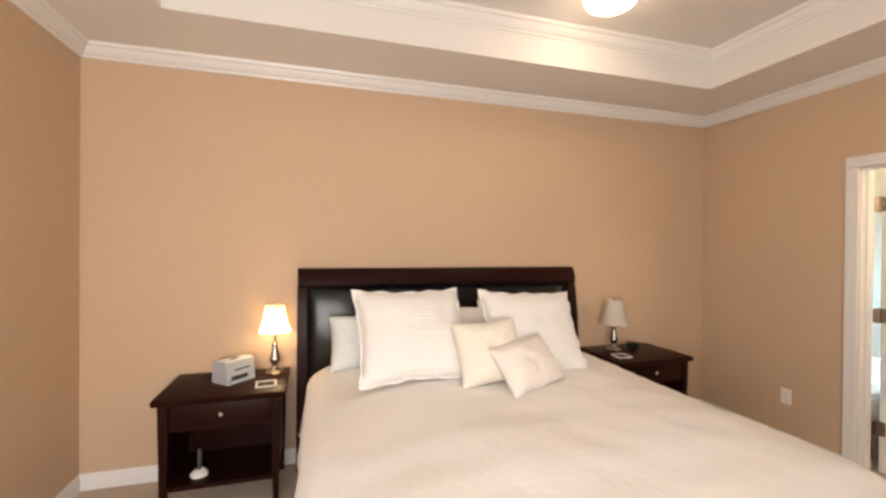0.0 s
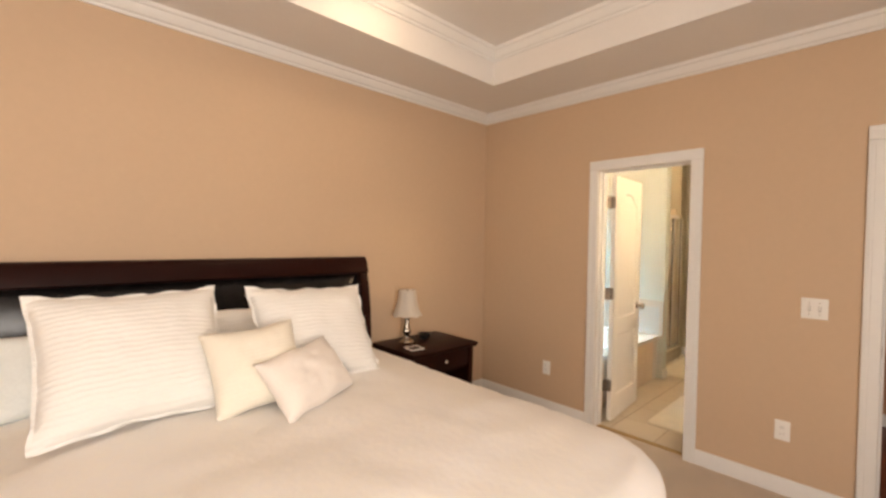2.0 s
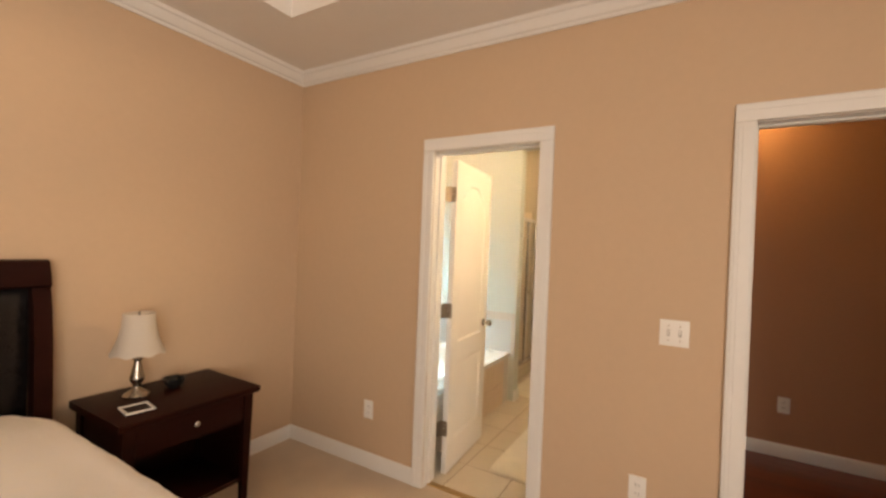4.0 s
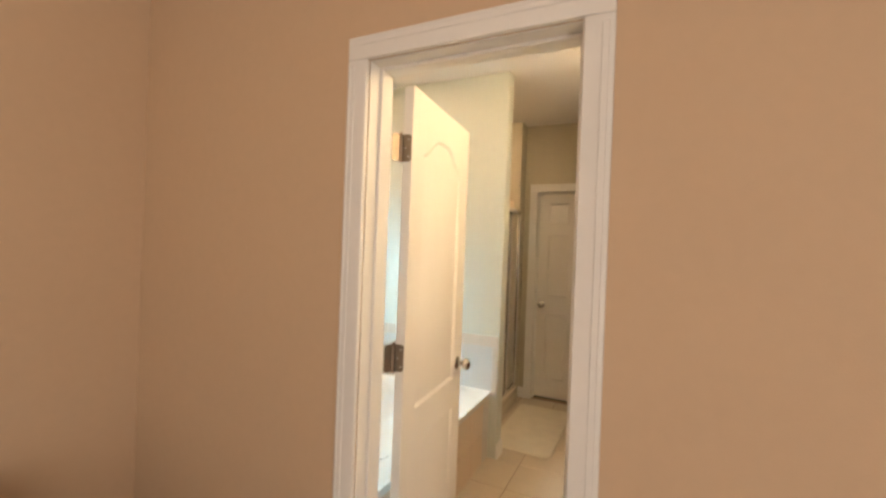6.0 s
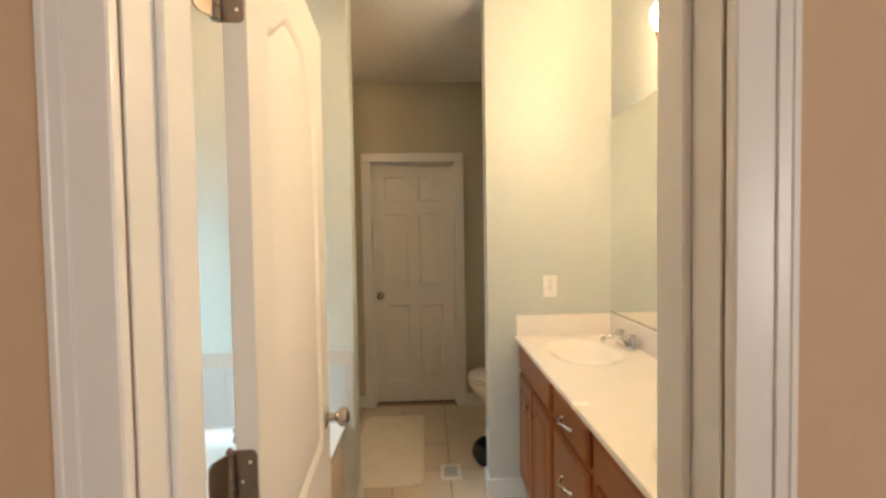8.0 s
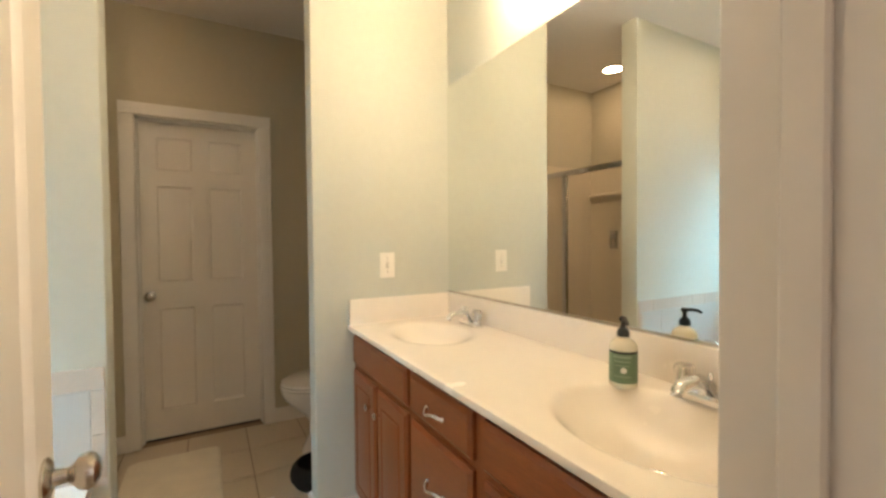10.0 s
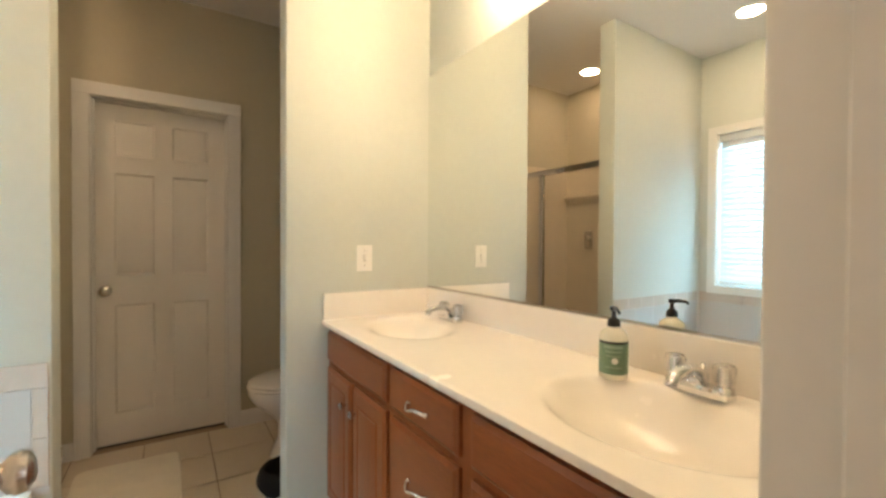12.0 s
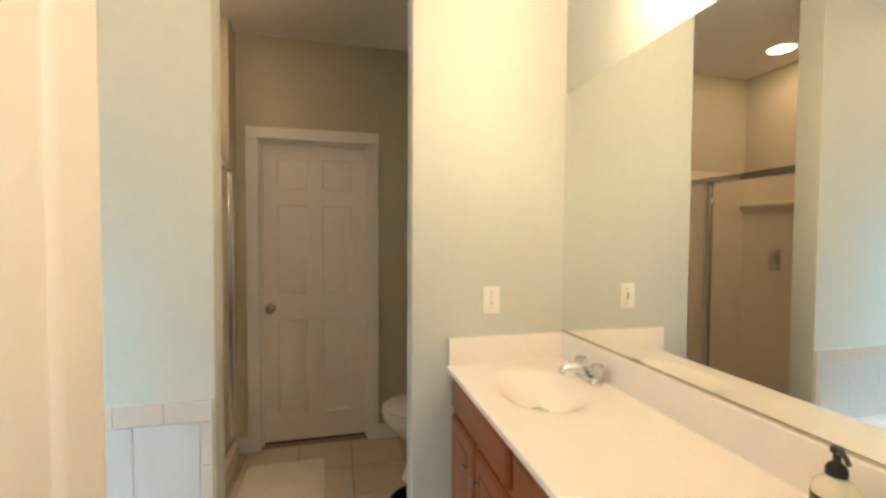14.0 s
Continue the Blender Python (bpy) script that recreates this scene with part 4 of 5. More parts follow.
part("pages", boxes((-0.08, 0.09, -0.11, 0.10, 0, 0.008)), PAPER, bk)

dome = thing("ceiling_light", "lit white glass dome light on the tray ceiling", "ceiling light", (1.52, 2.06, TRAY))
part("pan", lathe(bmesh.new(), [(0.165, 0), (0.165, -0.02), (0.15, -0.03)], 32), NICKEL, dome)
part("glass_dome", lathe(bmesh.new(), [(0.148, -0.0305), (0.150, -0.045), (0.130, -0.075), (0.09, -0.098), (0.045, -0.108), (0.004, -0.110)], 32), DOME, dome, "glowing white glass dome", smooth=60)
part("finial", lathe(bmesh.new(), [(0.010, -0.1105), (0.008, -0.122), (0.003, -0.126)], 12), NICKEL, dome)
hl = thing("hall_ceiling_light", "lit warm flush light on the hall ceiling", "ceiling light", (4.93, 0.20, SOF))
part("pan", lathe(bmesh.new(), [(0.14, 0), (0.14, -0.02), (0.13, -0.025)], 28), NICKEL, hl)
part("glass_dome", lathe(bmesh.new(), [(0.125, -0.0255), (0.11, -0.06), (0.06, -0.085), (0.004, -0.09)], 28), HALLB, hl, smooth=60)


# ---- bathroom things ----
# vanity cabinet: carcass, fronts, pulls
VX0, VX1, VYF = 3.489, 5.142, 1.106
vanity = thing("vanity_cabinet", "honey oak double vanity cabinet with silver pulls", "cabinet", (4.3, 0.86, 0))


def vl(bm):
    bmesh.ops.translate(bm, vec=(-4.3, -0.86, 0), verts=bm.verts)
    return bm


part("body", vl(boxes((VX0, VX1, VYF - 0.02, VYF, 0.10, 0.861), (VX0, VX0 + 0.015, YM + 0.002, VYF - 0.02, 0.10, 0.861), (VX1 - 0.015, VX1, YM + 0.002, VYF - 0.02, 0.10, 0.861), (VX0 + 0.015, VX1 - 0.015, YM + 0.002, VYF - 0.02, 0.10, 0.115))), OAK, vanity)
part("toe_kick", vl(boxes((VX0, VX1, YM + 0.002, VYF - 0.065, 0.0, 0.0995))), SLOT, vanity)


def cab_front(name, x0, x1, z0, z1, material):
    bm = bmesh.new()
    y = VYF + 0.0004
    t = 0.019
    loops = [[bm.verts.new(p) for p in ((x0 + i, y + d, z0 + i), (x1 - i, y + d, z0 + i), (x1 - i, y + d, z1 - i), (x0 + i, y + d, z1 - i))]
             for i, d in ((0, 0), (0, t * 0.55), (0.012, t), (0.014, t))]
    for a, b in zip(loops, loops[1:]):
        for k in range(4):
            bm.faces.new((a[k], a[(k + 1) % 4], b[(k + 1) % 4], b[k]))
    bm.faces.new(loops[-1])
    bm.faces.new(loops[0][::-1])
    return part(name, vl(bm), material, vanity)


def door_front(x0, x1, z0, z1):
    d = cab_front("cabinet_door", x0, x1, z0, z1, OAK)
    bm = bmesh.new()
    f = lambda u, v, dd: (u, VYF + 0.0194 + dd, v)
    loops = [[bm.verts.new(f(u, v, dd)) for u, v in panel_outline(x0 + 0.05, x1 - 0.05, z0 + 0.055, z1 - 0.055, 0, i)] for i, dd in ((0, 0.0008), (0.006, 0.004), (0.012, 0.0008), (0.03, 0.0045))]
    for a, b in zip(loops, loops[1:]):
        for k in range(4):
            bm.faces.new((a[k], a[(k + 1) % 4], b[(k + 1) % 4], b[k]))
    bm.faces.new(loops[-1])
    part("panel", vl(bm), OAK, d)
    return d


def pull(parent, x, z):
    bm = bmesh.new()
    y = VYF + 0.0194
    pts = []
    for k in range(13):
        s = k / 12
        pts.append((x - 0.048 + 0.096 * s, y + 0.006 + 0.022 * math.sin(math.pi * s) ** 0.7, z + 0.006 * math.sin(2 * math.pi * s)))
    tube(bm, pts, [0.0050 if 2 < k < 10 else 0.0062 for k in range(13)], 10)
    for s in (-1, 1):
        lathe(bm, [(0.008, 0), (0.008, 0.008), (0.005, 0.012)], 12, Matrix.Translation((x + s * 0.048, y, z)) @ pose(0, 0, 0, -90, 0, 0))
    part("pull_handle", vl(bm), CHROME, parent, "curved silver pull handle", smooth=60)


def door_knob_small(parent, x, z):
    part("cabinet_knob", vl(lathe(bmesh.new(), [(0.006, 0), (0.005, 0.010), (0.013, 0.018), (0.014, 0.023), (0.008, 0.028)], 16, Matrix.Translation((x, VYF + 0.0194, z)) @ pose(0, 0, 0, -90, 0, 0))), CHROME, parent, "round silver cabinet knob", smooth=60)


cab_front("false_drawer", 4.535, 5.115, 0.715, 0.838, OAKH)
door_knob_small(door_front(4.838, 5.115, 0.13, 0.690), 4.875, 0.600)
door_knob_small(door_front(4.535, 4.812, 0.13, 0.690), 4.775, 0.600)
for z0, z1, zc in ((0.715, 0.838, 0.772), (0.415, 0.690, 0.555), (0.13, 0.390, 0.26)):
    pull(cab_front("drawer", 4.140, 4.495, z0, z1, OAKH), 4.318, zc)
cab_front("false_drawer", 3.520, 4.090, 0.715, 0.838, OAKH)
door_knob_small(door_front(3.820, 4.090, 0.13, 0.690), 3.850, 0.600)
door_knob_small(door_front(3.520, 3.796, 0.13, 0.690), 3.768, 0.600)

# one-piece worktop with two moulded basins
CT = 0.882
SINKS = ((3.815, 0.872, 0.245, 0.190), (4.815, 0.882, 0.215, 0.170))
BASIN = 0.118


def basin_depth(x, y):
    d = 0.0
    for cx, cy, rx, ry in SINKS:
        r = math.hypot((x - cx) / rx, (y - cy) / ry)
        if r < 1.12:
            if r < 1.0:
                d = max(d, 0.002 + (BASIN if cx < 4.3 else 0.085) * (1 - r ** 2.2) ** (1.2 if cx < 4.3 else 1.75))
            else:
                d = max(d, 0.002 * (1 - (r - 1.0) / 0.12) ** 2)
    return d


def worktop_mesh():
    bm = bmesh.new()
    x0, x1, y0, y1 = VX0 - 0.001, XW - 0.001, YM + 0.001, 1.137
    nx, ny = 184, 62
    g = []
    for j in range(ny + 1):
        y = y0 + (y1 - y0) * j / ny
        row = []
        for i in range(nx + 1):
            x = x0 + (x1 - x0) * i / nx
            edge = max(0.0, (y - (y1 - 0.009)) / 0.009)
            row.append(bm.verts.new((x, y, CT - basin_depth(x, y) - 0.002 * edge * edge)))
        g.append(row)
    for j in range(ny):
        for i in range(nx):
            bm.faces.new((g[j][i], g[j][i + 1], g[j + 1][i + 1], g[j + 1][i]))
    low = [bm.verts.new((v.co.x, y1 + 0.0015, CT - 0.005)) for v in g[-1]]
    low2 = [bm.verts.new((v.co.x, y1 + 0.0010, CT - 0.0205)) for v in g[-1]]
    back = [bm.verts.new((v.co.x, VYF - 0.02, CT - 0.0205)) for v in g[-1]]
    for a, b in ((g[-1], low), (low, low2), (low2, back)):
        for i in range(nx):
            bm.faces.new((a[i], a[i + 1], b[i + 1], b[i]))
    return bm


top = thing("countertop", "cream cultured marble vanity top with two moulded basins", "countertop", (4.3, 0.86, 0))
part("worktop", vl(worktop_mesh()), MARBLE, top, smooth=50)
part("backsplash", vl(boxes((VX0 + 0.001, XW - 0.022, YM + 0.0015, YM + 0.021, CT - 0.002, 0.997), bev=0.004, seg=2)), MARBLE, top)
part("side_splash", vl(boxes((XW - 0.0215, XW - 0.0015, YM + 0.0015, 1.134, CT - 0.002, 0.997), bev=0.004, seg=2)), MARBLE, top)
for cx, cy, rx, ry in SINKS:
    zb = CT - basin_depth(cx, cy)
    part("drain", vl(lathe(bmesh.new(), [(0.034, 0.001), (0.033, 0.004), (0.026, 0.003), (0.024, -0.001), (0.014, 0.001), (0.013, 0.006), (0.003, 0.007)], 20, Matrix.Translation((cx, cy, zb)))), CHROME, top, "chrome pop-up drain", smooth=60)


def faucet(at):
    t = thing("faucet", "chrome centerset faucet with two clear acrylic handles", "faucet", at, group="vanity faucets")
    bm = bmesh.new()
    base = rounded_rect(-0.076, 0.076, -0.024, 0.024, 0.023, 5)
    for z0, z1, s0, s1 in ((0, 0.012, 1.0, 1.0), (0.012, 0.020, 1.0, 0.86)):
        lo = [bm.verts.new((x * s0, y * s0, z0)) for x, y, a, b in base]
        hi = [bm.verts.new((x * s1, y * s1, z1)) for x, y, a, b in base]
        for k in range(len(base)):
            bm.faces.new((lo[k], lo[(k + 1) % len(base)], hi[(k + 1) % len(base)], hi[k]))
        bm.faces.new(hi)
    part("base_plate", bm, CHROME, t, smooth=50)
    part("spout", tube(bmesh.new(), [(0, -0.002, 0.012), (0, 0.004, 0.034), (0, 0.028, 0.048), (0, 0.065, 0.054), (0, 0.100, 0.051), (0, 0.113, 0.042), (0, 0.114, 0.034)], [0.025, 0.024, 0.021, 0.017, 0.015, 0.014, 0.013], 16), CHROME, t, smooth=70)
    part("lift_rod", tube(bmesh.new(), [(0, -0.020, 0.015), (0, -0.020, 0.062)], [0.003, 0.005], 8), CHROME, t)
    for s in (-1, 1):
        part("handle_stem", lathe(bmesh.new(), [(0.021, 0.016), (0.019, 0.026), (0.011, 0.030), (0.009, 0.066)], 16, Matrix.Translation((s * 0.053, 0, 0))), CHROME, t, smooth=50)
        kb = bmesh.new()
        n = 24
        rings = []
        for r, z in ((0.010, 0.032), (0.018, 0.034), (0.020, 0.042), (0.023, 0.064), (0.020, 0.073), (0.011, 0.076)):
            rings.append([kb.verts.new((s * 0.053 + (r * (1.0 if k % 4 else 0.93)) * math.cos(2 * math.pi * k / n), (r * (1.0 if k % 4 else 0.93)) * math.sin(2 * math.pi * k / n), z)) for k in range(n)])
        for a, b in zip(rings, rings[1:]):
            for k in range(n):
                kb.faces.new((a[k], a[(k + 1) % n], b[(k + 1) % n], b[k]))
        kb.faces.new(rings[0][::-1])
        kb.faces.new(rings[-1])
        part("handle", kb, ACRYLIC, t, "fluted clear acrylic knob")
    return t


faucet((3.828, 0.672, CT))
faucet((4.848, 0.668, CT))

soap = thing("soap_bottle", "cream soap bottle with green label and black pump", "soap bottle", (3.996, 0.745, CT), 12)
part("bottle", lathe(bmesh.new(), [(0.030, 0), (0.034, 0.004), (0.034, 0.100), (0.032, 0.110), (0.024, 0.119), (0.014, 0.124), (0.014, 0.128)], 28), CREAMSOAP, soap, smooth=50)
lab = bmesh.new()
lathe(lab, [(0.0344, 0.014), (0.0346, 0.015), (0.0346, 0.094), (0.0344, 0.095)], 28, cap=False)
lb = part("label", lab, GREENLABEL, soap, "dark green paper label")
band = bmesh.new()
lathe(band, [(0.0347, 0.089), (0.0348, 0.090), (0.0348, 0.093), (0.0347, 0.094)], 28, cap=False)
part("label_band", band, BLACKPLASTIC, lb)


def label_bar(a0, a1, z0, z1, material):
    bm = bmesh.new()
    n = 8
    lo = [bm.verts.new((0.0349 * math.cos(radians(a0 + (a1 - a0) * k / n)), 0.0349 * math.sin(radians(a0 + (a1 - a0) * k / n)), z0)) for k in range(n + 1)]
    hi = [bm.verts.new((v.co.x, v.co.y, z1)) for v in lo]
    for k in range(n):
        bm.faces.new((lo[k], lo[k + 1], hi[k + 1], hi[k]))
    part("print", bm, material, lb)


PALEPRINT = mat("pale_green_print", (0.27, 0.36, 0.26), 0.6, var=0.1)
label_bar(75, 150, 0.078, 0.085, PALEPRINT)
label_bar(80, 146, 0.068, 0.072, PALEPRINT)
label_bar(84, 140, 0.058, 0.061, PALEPRINT)
label_bar(80, 146, 0.030, 0.033, PALEPRINT)
part("seal", lathe(bmesh.new(), [(0.0075, 0), (0.0075, 0.0008)], 16, Matrix.Translation((0.0346 * math.cos(radians(118)), 0.0346 * math.sin(radians(118)), 0.048)) @ pose(0, 0, 0, 0, 0, 118) @ pose(0, 0, 0, 0, 90, 0)), PAPER, lb)
pump = part("pump", lathe(bmesh.new(), [(0.0155, 0.1285), (0.0155, 0.140), (0.012, 0.147), (0.006, 0.152), (0.0055, 0.166), (0.010, 0.168), (0.010, 0.176), (0.006, 0.179)], 18), BLACKPLASTIC, soap, "black plastic pump", smooth=45)
part("nozzle", tube(bmesh.new(), [(0, 0, 0.173), (-0.012, 0.014, 0.174), (-0.022, 0.026, 0.172), (-0.027, 0.032, 0.166)], [0.006, 0.005, 0.0042, 0.004], 10), BLACKPLASTIC, pump, smooth=60)

mirror = thing("mirror", "large frameless wall mirror above the vanity", "mirror", (4.32, YM, 0))
part("glass", boxes((VX0 + 0.012 - 4.32, XW - 0.003 - 4.32, 0.0012, 0.007, 1.0055, 2.034)), MIRROR, mirror, smooth=None)
part("edge_channel", boxes((VX0 + 0.012 - 4.32, XW - 0.003 - 4.32, 0.0012, 0.010, 0.9985, 1.0050)), NICKEL, mirror)

vlight = thing("vanity_light", "nickel vanity light bar with brass cups and lit bulbs", "wall light", (4.17, YM, 2.17))
part("back_plate", boxes((-0.40, 0.40, 0.0005, 0.020, 0.030, 0.100), bev=0.006, seg=2), NICKEL, vlight)
for x in (-0.30, -0.10, 0.10, 0.30):
    part("arm", tube(bmesh.new(), [(x, 0.02, 0.065), (x, 0.06, 0.062), (x, 0.092, 0.045), (x, 0.098, 0.010)], 0.006, 8), BRASS, vlight, smooth=60)
    cup = part("socket_cup", lathe(bmesh.new(), [(0.012, -0.024), (0.024, -0.018), (0.028, 0.008), (0.030, 0.012)], 18, Matrix.Translation((x, 0.098, 0.0))), BRASS, vlight, smooth=50)
    part("bulb", lathe(bmesh.new(), [(0.022, 0.0125), (0.030, 0.030), (0.042, 0.055), (0.045, 0.080), (0.038, 0.105), (0.020, 0.122), (0.003, 0.127)], 18, Matrix.Translation((x, 0.098, 0.0))), VBULB, cup, "glowing frosted bulb", smooth=60)


def can_light(x, y):
    t = thing("recessed_light", "lit round recessed ceiling light", "ceiling light", (x, y, SOF), group="recessed bathroom lights")
    bm = bmesh.new()
    lathe(bm, [(0.095, 0), (0.095, -0.004), (0.078, -0.006), (0.074, -0.001)], 28, cap=False)
    part("trim_ring", bm, TRIM, t)
    part("lens", lathe(bmesh.new(), [(0.073, -0.0005), (0.060, -0.005), (0.003, -0.006)], 28), CAN, t, "glowing lens")


can_light(5.72, 2.56)
can_light(4.55, 2.62)

# tub
tub = thing("bathtub", "white drop-in bathtub in a tiled deck", "bathtub", (4.28, 2.56, 0))


def tub_mesh():
    bm = bmesh.new()
    x0, x1, y0, y1 = XB + 0.002 - 4.28, XP - 0.002 - 4.28, 2.036 - 2.56, YB - 0.012 - 2.56
    nx, ny = 70, 46
    g = []
    for j in range(ny + 1):
        row = []
        y = y0 + (y1 - y0) * j / ny
        for i in range(nx + 1):
            x = x0 + (x1 - x0) * i / nx
            r = (abs(x / 0.66) ** 4 + abs(y / 0.40) ** 4) ** 0.25
            d = 0.33 * (1 - r ** 5) ** 0.6 if r < 1 else 0.0
            lip = 0.02 * max(0.0, 1 - abs(r - 1.08) / 0.14)
            row.append(bm.verts.new((x, y, 0.465 + lip - d)))
        g.append(row)
    for j in range(ny):
        for i in range(nx):
            bm.faces.new((g[j][i], g[j][i + 1], g[j + 1][i + 1], g[j + 1][i]))
    fr = [bm.verts.new((v.co.x, y0, 0.43)) for v in g[0]]
    for i in range(nx):
        bm.faces.new((g[0][i], g[0][i + 1], fr[i + 1], fr[i]))
    return bm


part("basin", tub_mesh(), PORCELAIN, tub, "glossy white tub basin and rim", smooth=60)
skirt = part("skirt", boxes((XB + 0.002 - 4.28, XP - 0.002 - 4.28, 2.052 - 2.56, 2.09 - 2.56, 0, 0.428)), WALLGROUT, tub, "tan tiled tub skirt")
tf = thing("tub_faucet", "chrome deck-mounted tub faucet", "faucet", (4.90, 2.42, 0.467), 90)
part("spout", tube(bmesh.new(), [(0, 0, 0), (0, 0, 0.07), (0, 0.03, 0.10), (0, 0.09, 0.10), (0, 0.12, 0.075)], 0.016, 14), CHROME, tf, smooth=60)
for s in (-1, 1):
    part("handle", lathe(bmesh.new(), [(0.024, 0), (0.020, 0.02), (0.014, 0.03), (0.022, 0.05), (0.02, 0.06)], 16, Matrix.Translation((s * 0.10, 0, 0))), CHROME, tf, smooth=50)
duck = thing("bath_toy", "small yellow-orange rubber bath toy on the tub rim", "bath toy", (4.93, 3.02, 0.466))
part("body", lathe(bmesh.new(), [(0.016, 0), (0.028, 0.010), (0.026, 0.026), (0.011, 0.034), (0.017, 0.045), (0.013, 0.055), (0.003, 0.060)], 16), ORANGE, duck, smooth=70)

# shower
sh = thing("shower_stall", "almond fibreglass shower with a chrome framed glass front", "shower", (5.7, 2.5, 0))


def sl(bm):
    bmesh.ops.translate(bm, vec=(-5.7, -2.5, 0), verts=bm.verts)
    return bm


SY = 2.192
part("pan", sl(boxes((XP + 0.122, 6.218, SY - 0.03, 2.858, 0.0, 0.10), bev=0.012, seg=2)), FIBREGLASS, sh)
part("curb", sl(boxes((XP + 0.122, 6.218, SY - 0.035, SY + 0.055, 0.1005, 0.16), bev=0.012, seg=2)), FIBREGLASS, sh)
part("back_panel", sl(boxes((XP + 0.122, 6.218, 2.835, 2.858, 0.101, 1.93), bev=0.004)), FIBREGLASS, sh)
part("side_panel", sl(boxes((6.195, 6.217, SY + 0.06, 2.834, 0.101, 1.93), bev=0.004)), FIBREGLASS, sh)
part("side_panel", sl(boxes((XP + 0.1225, XP + 0.145, SY + 0.06, 2.834, 0.101, 1.93), bev=0.004)), FIBREGLASS, sh)
shelf = bmesh.new()
prism(shelf, [(2.8345, 1.600), (2.822, 1.618), (2.806, 1.636), (2.794, 1.652), (2.790, 1.668), (2.796, 1.680), (2.810, 1.686), (2.8345, 1.688)], "x", XP + 0.146, 6.194)
part("moulded_shelf", sl(shelf), FIBREGLASS, sh, smooth=70)
ZT = 1.81
for n, r in (("top_rail", (XP + 0.122, 6.218, SY - 0.018, SY + 0.022, ZT - 0.022, ZT + 0.022)), ("bottom_rail", (XP + 0.122, 6.218, SY - 0.015, SY + 0.015, 0.1605, 0.19)),
             ("frame_post", (XP + 0.122, XP + 0.152, SY - 0.015, SY + 0.015, 0.191, ZT - 0.023)), ("frame_post", (5.885, 5.930, SY - 0.018, SY + 0.018, 0.191, ZT - 0.023)),
             ("frame_post", (6.185, 6.218, SY - 0.015, SY + 0.015, 0.191, ZT - 0.023))):
    part(n, sl(boxes(r, bev=0.004, seg=2)), CHROME, sh)
for x0, x1 in ((XP + 0.153, 5.884), (5.931, 6.184)):
    gp = part("glass_pane", sl(boxes((x0, x1, SY - 0.003, SY + 0.003, 0.192, ZT - 0.024))), GLASS, sh, smooth=None)
    gp.visible_shadow = False
valve = part("valve", sl(boxes((5.885, 5.975, 2.822, 2.8348, 1.165, 1.335), bev=0.005, seg=2)), CHROME, sh, "upright chrome shower valve plate")
part("valve_knob", sl(lathe(bmesh.new(), [(0.026, 0), (0.030, 0.012), (0.026, 0.034), (0.018, 0.040)], 20, Matrix.Translation((5.93, 2.8215, 1.275)) @ pose(0, 0, 0, 90, 0, 0))), CHROME, valve, smooth=50)
part("valve_lever", sl(boxes((5.922, 5.938, 2.772, 2.780, 1.19, 1.262), bev=0.003)), CHROME, valve)

# toilet, facing +y
wc = thing("toilet", "white porcelain toilet with a closed lid", "toilet", (5.87, YM, 0))


def oval(bm, rows, n=32):
    rings = [[bm.verts.new((rx * math.cos(2 * math.pi * k / n), cy + ry * math.sin(2 * math.pi * k / n), z)) for k in range(n)] for rx, ry, cy, z in rows]
    for a, b in zip(rings, rings[1:]):
        for k in range(n):
            bm.faces.new((a[k], a[(k + 1) % n], b[(k + 1) % n], b[k]))
    bm.faces.new(rings[0][::-1])
    bm.faces.new(rings[-1])
    return bm


part("bowl", oval(bmesh.new(), [(0.112, 0.235, 0.38, 0), (0.108, 0.225, 0.38, 0.03), (0.088, 0.190, 0.38, 0.10), (0.085, 0.180, 0.39, 0.18), (0.105, 0.195, 0.415, 0.24), (0.145, 0.225, 0.445, 0.29), (0.170, 0.248, 0.462, 0.335), (0.182, 0.26, 0.465, 0.372), (0.182, 0.26, 0.465, 0.395)]), PORCELAIN, wc, smooth=60)
part("seat", oval(bmesh.new(), [(0.176, 0.255, 0.465, 0.3955), (0.186, 0.265, 0.465, 0.402), (0.186, 0.265, 0.465, 0.412), (0.178, 0.257, 0.465, 0.416)]), PORCELAIN, wc, smooth=50)
part("lid", oval(bmesh.new(), [(0.178, 0.255, 0.462, 0.4175), (0.187, 0.264, 0.462, 0.424), (0.185, 0.262, 0.462, 0.436), (0.16, 0.235, 0.462, 0.444), (0.02, 0.03, 0.462, 0.448)]), PORCELAIN, wc, smooth=50)
part("tank", boxes((-0.225, 0.225, 0.015, 0.205, 0.36, 0.735), bev=0.025, seg=3), PORCELAIN, wc)
part("tank_lid", boxes((-0.235, 0.235, 0.008, 0.215, 0.7355, 0.770), bev=0.012, seg=2), PORCELAIN, wc)
part("flush_lever", boxes((-0.19, -0.12, 0.2055, 0.222, 0.68, 0.695), bev=0.004), CHROME, wc)

bin_ = thing("waste_bin", "low black round waste bin on the tile floor", "bin", (5.50, 1.212, 0))
bm = lathe(bmesh.new(), [(0.090, 0), (0.106, 0.008), (0.130, 0.044), (0.133, 0.066), (0.124, 0.098), (0.106, 0.117), (0.098, 0.119), (0.110, 0.096), (0.118, 0.066), (0.080, 0.010)], 28)
part("body", bm, BLACKMATTE, bin_, smooth=60)

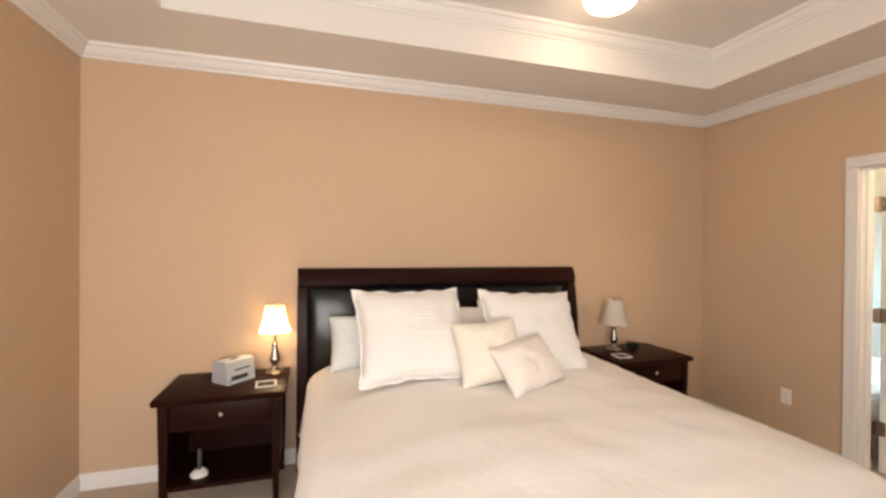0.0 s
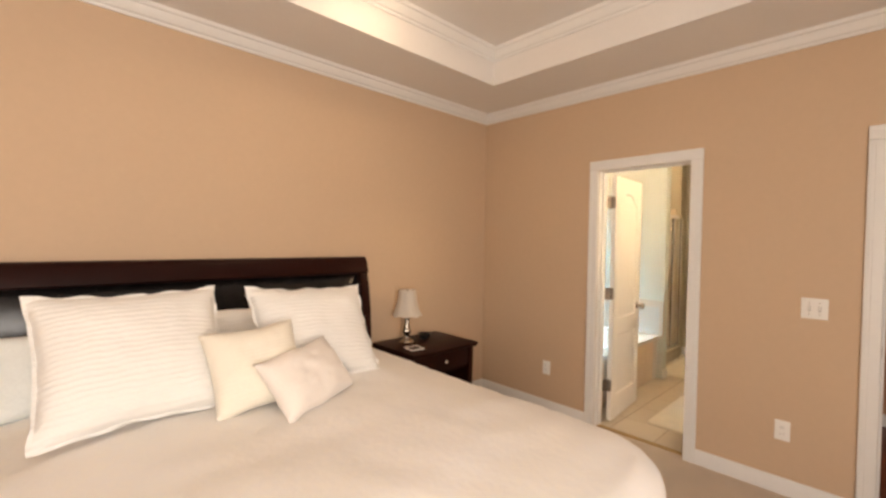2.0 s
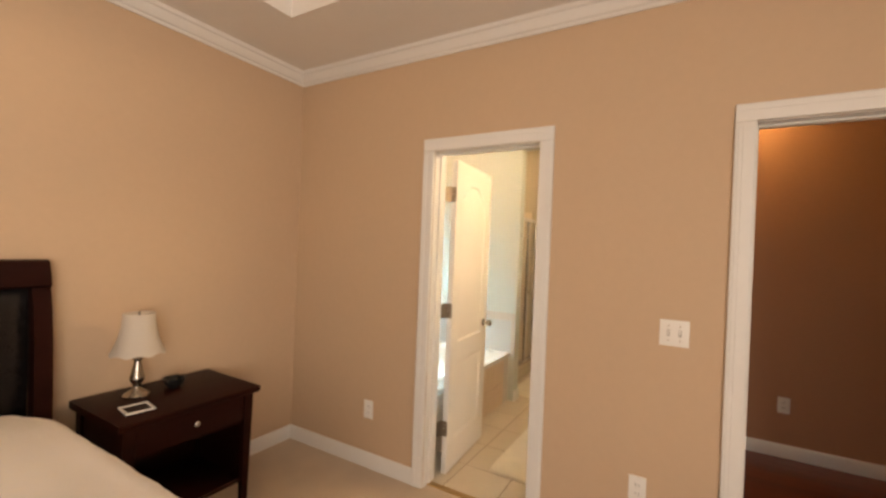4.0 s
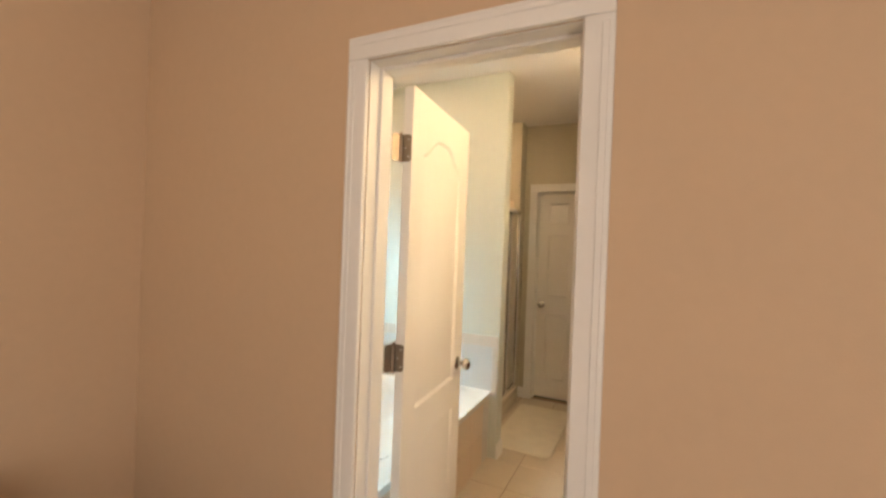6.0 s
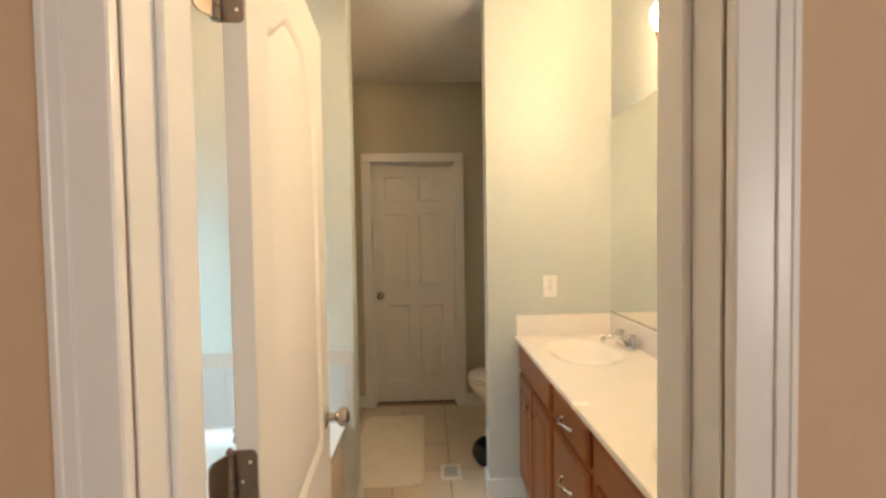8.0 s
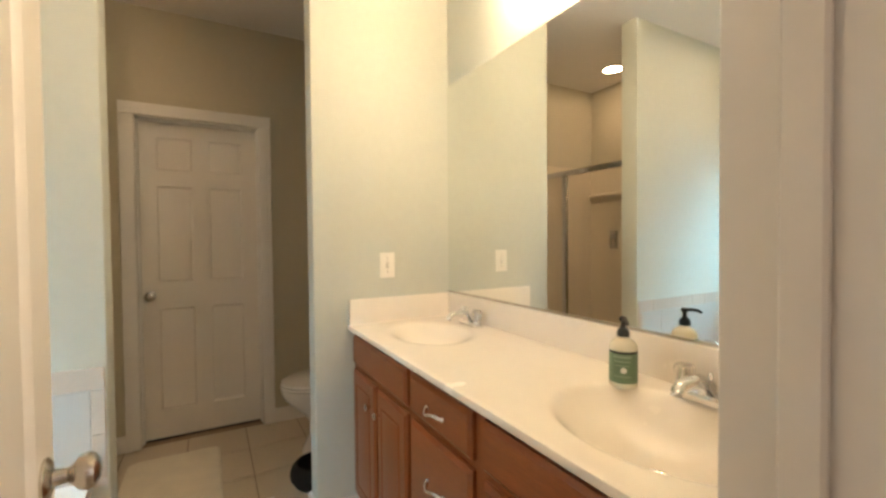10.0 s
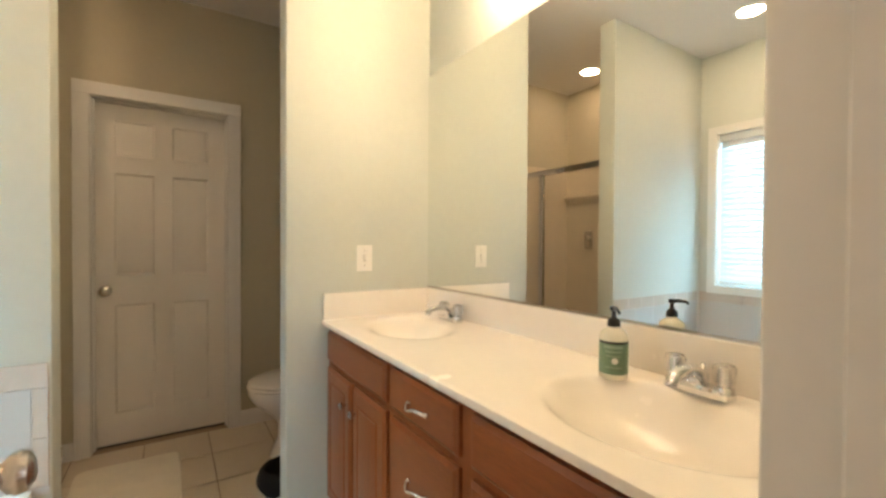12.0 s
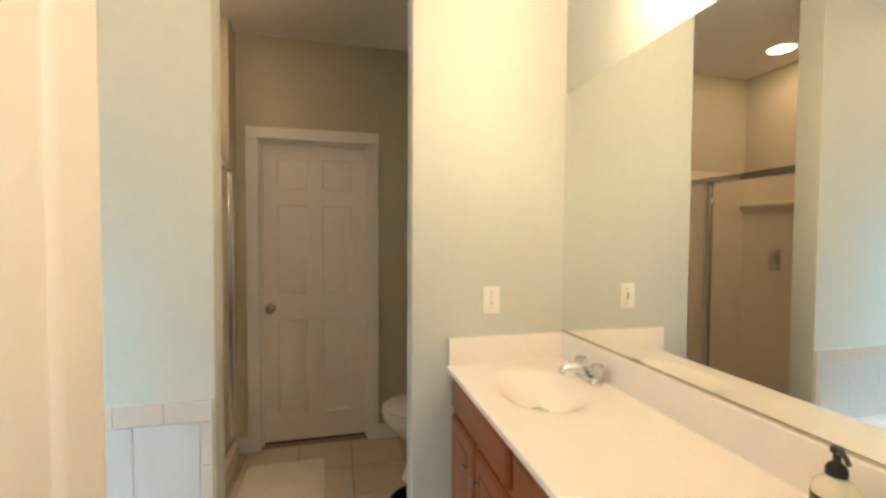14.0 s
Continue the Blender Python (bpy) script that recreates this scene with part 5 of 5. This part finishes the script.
reg = thing("floor_register", "white metal floor vent set in the tiles", "floor vent", (5.392, 1.485, 0.0))
part("frame", boxes((-0.082, 0.082, -0.062, -0.040, 0, 0.006), (-0.082, 0.082, 0.040, 0.062, 0, 0.006), (-0.082, -0.055, -0.040, 0.040, 0, 0.006), (0.055, 0.082, -0.040, 0.040, 0, 0.006)), TRIM, reg)
# dark sheet under the slats paints the shade down the opening
part("duct_shade", boxes((-0.055, 0.055, -0.040, 0.040, 0, 0.001)), SLOT, reg)
sm = mesh_of(boxes((-0.0016, 0.0016, -0.040, 0.040, 0.001, 0.0055)), "slat", GREYPLASTIC)
for k in range(14):
    s = new("slat", sm)
    s.parent = reg
    s.location = (-0.050 + k * 0.0077, 0, 0)


def rug(x0, x1, y0, y1, label):
    cx, cy = (x0 + x1) / 2, (y0 + y1) / 2
    bm = bmesh.new()
    base = rounded_rect(x0 - cx, x1 - cx, y0 - cy, y1 - cy, 0.05, 6)
    rings = []
    for s, z in ((1.0, 0.0), (1.0, 0.009), (0.985, 0.015), (0.95, 0.017), (0.7, 0.016), (0.35, 0.017)):
        rings.append([bm.verts.new((x * s + (0.004 * noise.noise((x * 6, y * 6, 1)) if s > 0.9 else 0), y * s + (0.004 * noise.noise((x * 6, y * 6, 5)) if s > 0.9 else 0), z + 0.003 * noise.noise((x * s * 9, y * s * 9, 3)) * (z > 0.005))) for x, y, a, b in base])
    n = len(base)
    for a, b in zip(rings, rings[1:]):
        for k in range(n):
            bm.faces.new((a[k], a[(k + 1) % n], b[(k + 1) % n], b[k]))
    c = bm.verts.new((0, 0, 0.017))
    for k in range(n):
        bm.faces.new((rings[-1][k], rings[-1][(k + 1) % n], c))
    return solo("bath_rug", bm, RUG, label, "rug", (cx, cy, 0), group="bath rugs", smooth=70)


rug(5.26, 6.19, 1.645, 2.105, "cream tufted bath rug in front of the shower")
rug(3.76, 4.64, 1.16, 1.66, "cream tufted bath rug before the vanity")

# ---- pieces of floors and walls, last ----
floor_b = bpy.data.objects["floor_bathroom"]
T = 0.332
tile = mesh_of(boxes((-T / 2 + 0.003, T / 2 - 0.003, -T / 2 + 0.003, T / 2 - 0.003, -0.004, 0.0), bev=0.0015), "tile", FLOORTILE)
for i in range(9):
    for j in range(8):
        x, y = 3.56 + T * i + 0.03, 0.66 + T * j
        if x + T / 2 > 6.62 or (x < 3.44):
            continue
        o = new("tile", tile)
        o.parent = floor_b
        o.location = (x, y, -0.0002)

floor_h = bpy.data.objects["floor_hall"]
rng = random.Random(5)
for i in range(22):
    y = -2.196
    x = 3.46 + 0.0815 * i
    if x + 0.04 > XH - 0.002:
        break
    while y < YM - 0.16:
        length = min(rng.uniform(0.55, 1.05), YM - 0.138 - y)
        o = new("plank", mesh_of(boxes((-0.040, 0.040, 0, length - 0.0015, -0.004, 0.0)), "plank", PLANK))
        o.parent = floor_h
        o.location = (x, y, -0.0002)
        y += length

# tub surround tiles and skirt tiles
surr = setting("wall_tile_backing", boxes((XP - 0.004, XP, YP + 0.006, YB, 0.44, 0.845), (XB, XP - 0.004, YB - 0.004, YB, 0.44, 0.845), (XB, XB + 0.004, 2.05, YB - 0.004, 0.44, 0.845)), WALLGROUT, "white tile surround above the tub", "tile")
te = mesh_of(boxes((-0.004, 0, -0.0185, 0.0185, -0.0752, 0.0752), bev=0.0012), "tile", TRIMTILE)
for k in range(2):
    o = new("tile", te)
    o.parent = surr
    o.location = (XP - 0.0042, YP + 0.026, 0.695 - 0.151 * k)
ta = mesh_of(boxes((-0.002, 0, -0.1005, 0.1005, -0.1525, 0.152), bev=0.001), "tile", WALLTILE)
tb = mesh_of(boxes((-0.004, 0, -0.0740, 0.0740, -0.0365, 0.0365), bev=0.0012), "tile", TRIMTILE)
tc_ = mesh_of(boxes((-0.1005, 0.1005, -0.002, 0, -0.1525, 0.152), bev=0.001), "tile", WALLTILE)
td = mesh_of(boxes((-0.0740, 0.0740, -0.004, 0, -0.0365, 0.0365), bev=0.0012), "tile", TRIMTILE)
for k in range(5):
    o = new("tile", ta)
    o.parent = surr
    o.location = (XP - 0.0042, YP + 0.148 + 0.203 * k, 0.619)
for k in range(7):
    o = new("tile", tb)
    o.parent = surr
    o.location = (XP - 0.0042, YP + 0.082 + 0.150 * k, 0.810)
for k in range(7):
    o = new("tile", tc_)
    o.parent = surr
    o.location = (XP - 0.112 - 0.203 * k, YB - 0.0042, 0.619)
for k in range(10):
    o = new("tile", td)
    o.parent = surr
    o.location = (XP - 0.085 - 0.150 * k, YB - 0.0042, 0.810)
sk = mesh_of(boxes((-0.1, 0.1, -0.006, 0, -0.103, 0.103), bev=0.0015), "tile", SKIRTTILE)
for i in range(7):
    for j in range(2):
        o = new("tile", sk)
        o.parent = skirt
        o.location = (XB + 0.115 + 0.204 * i - 4.28 + (0.02), 2.0518 - 2.56, 0.108 + 0.209 * j)
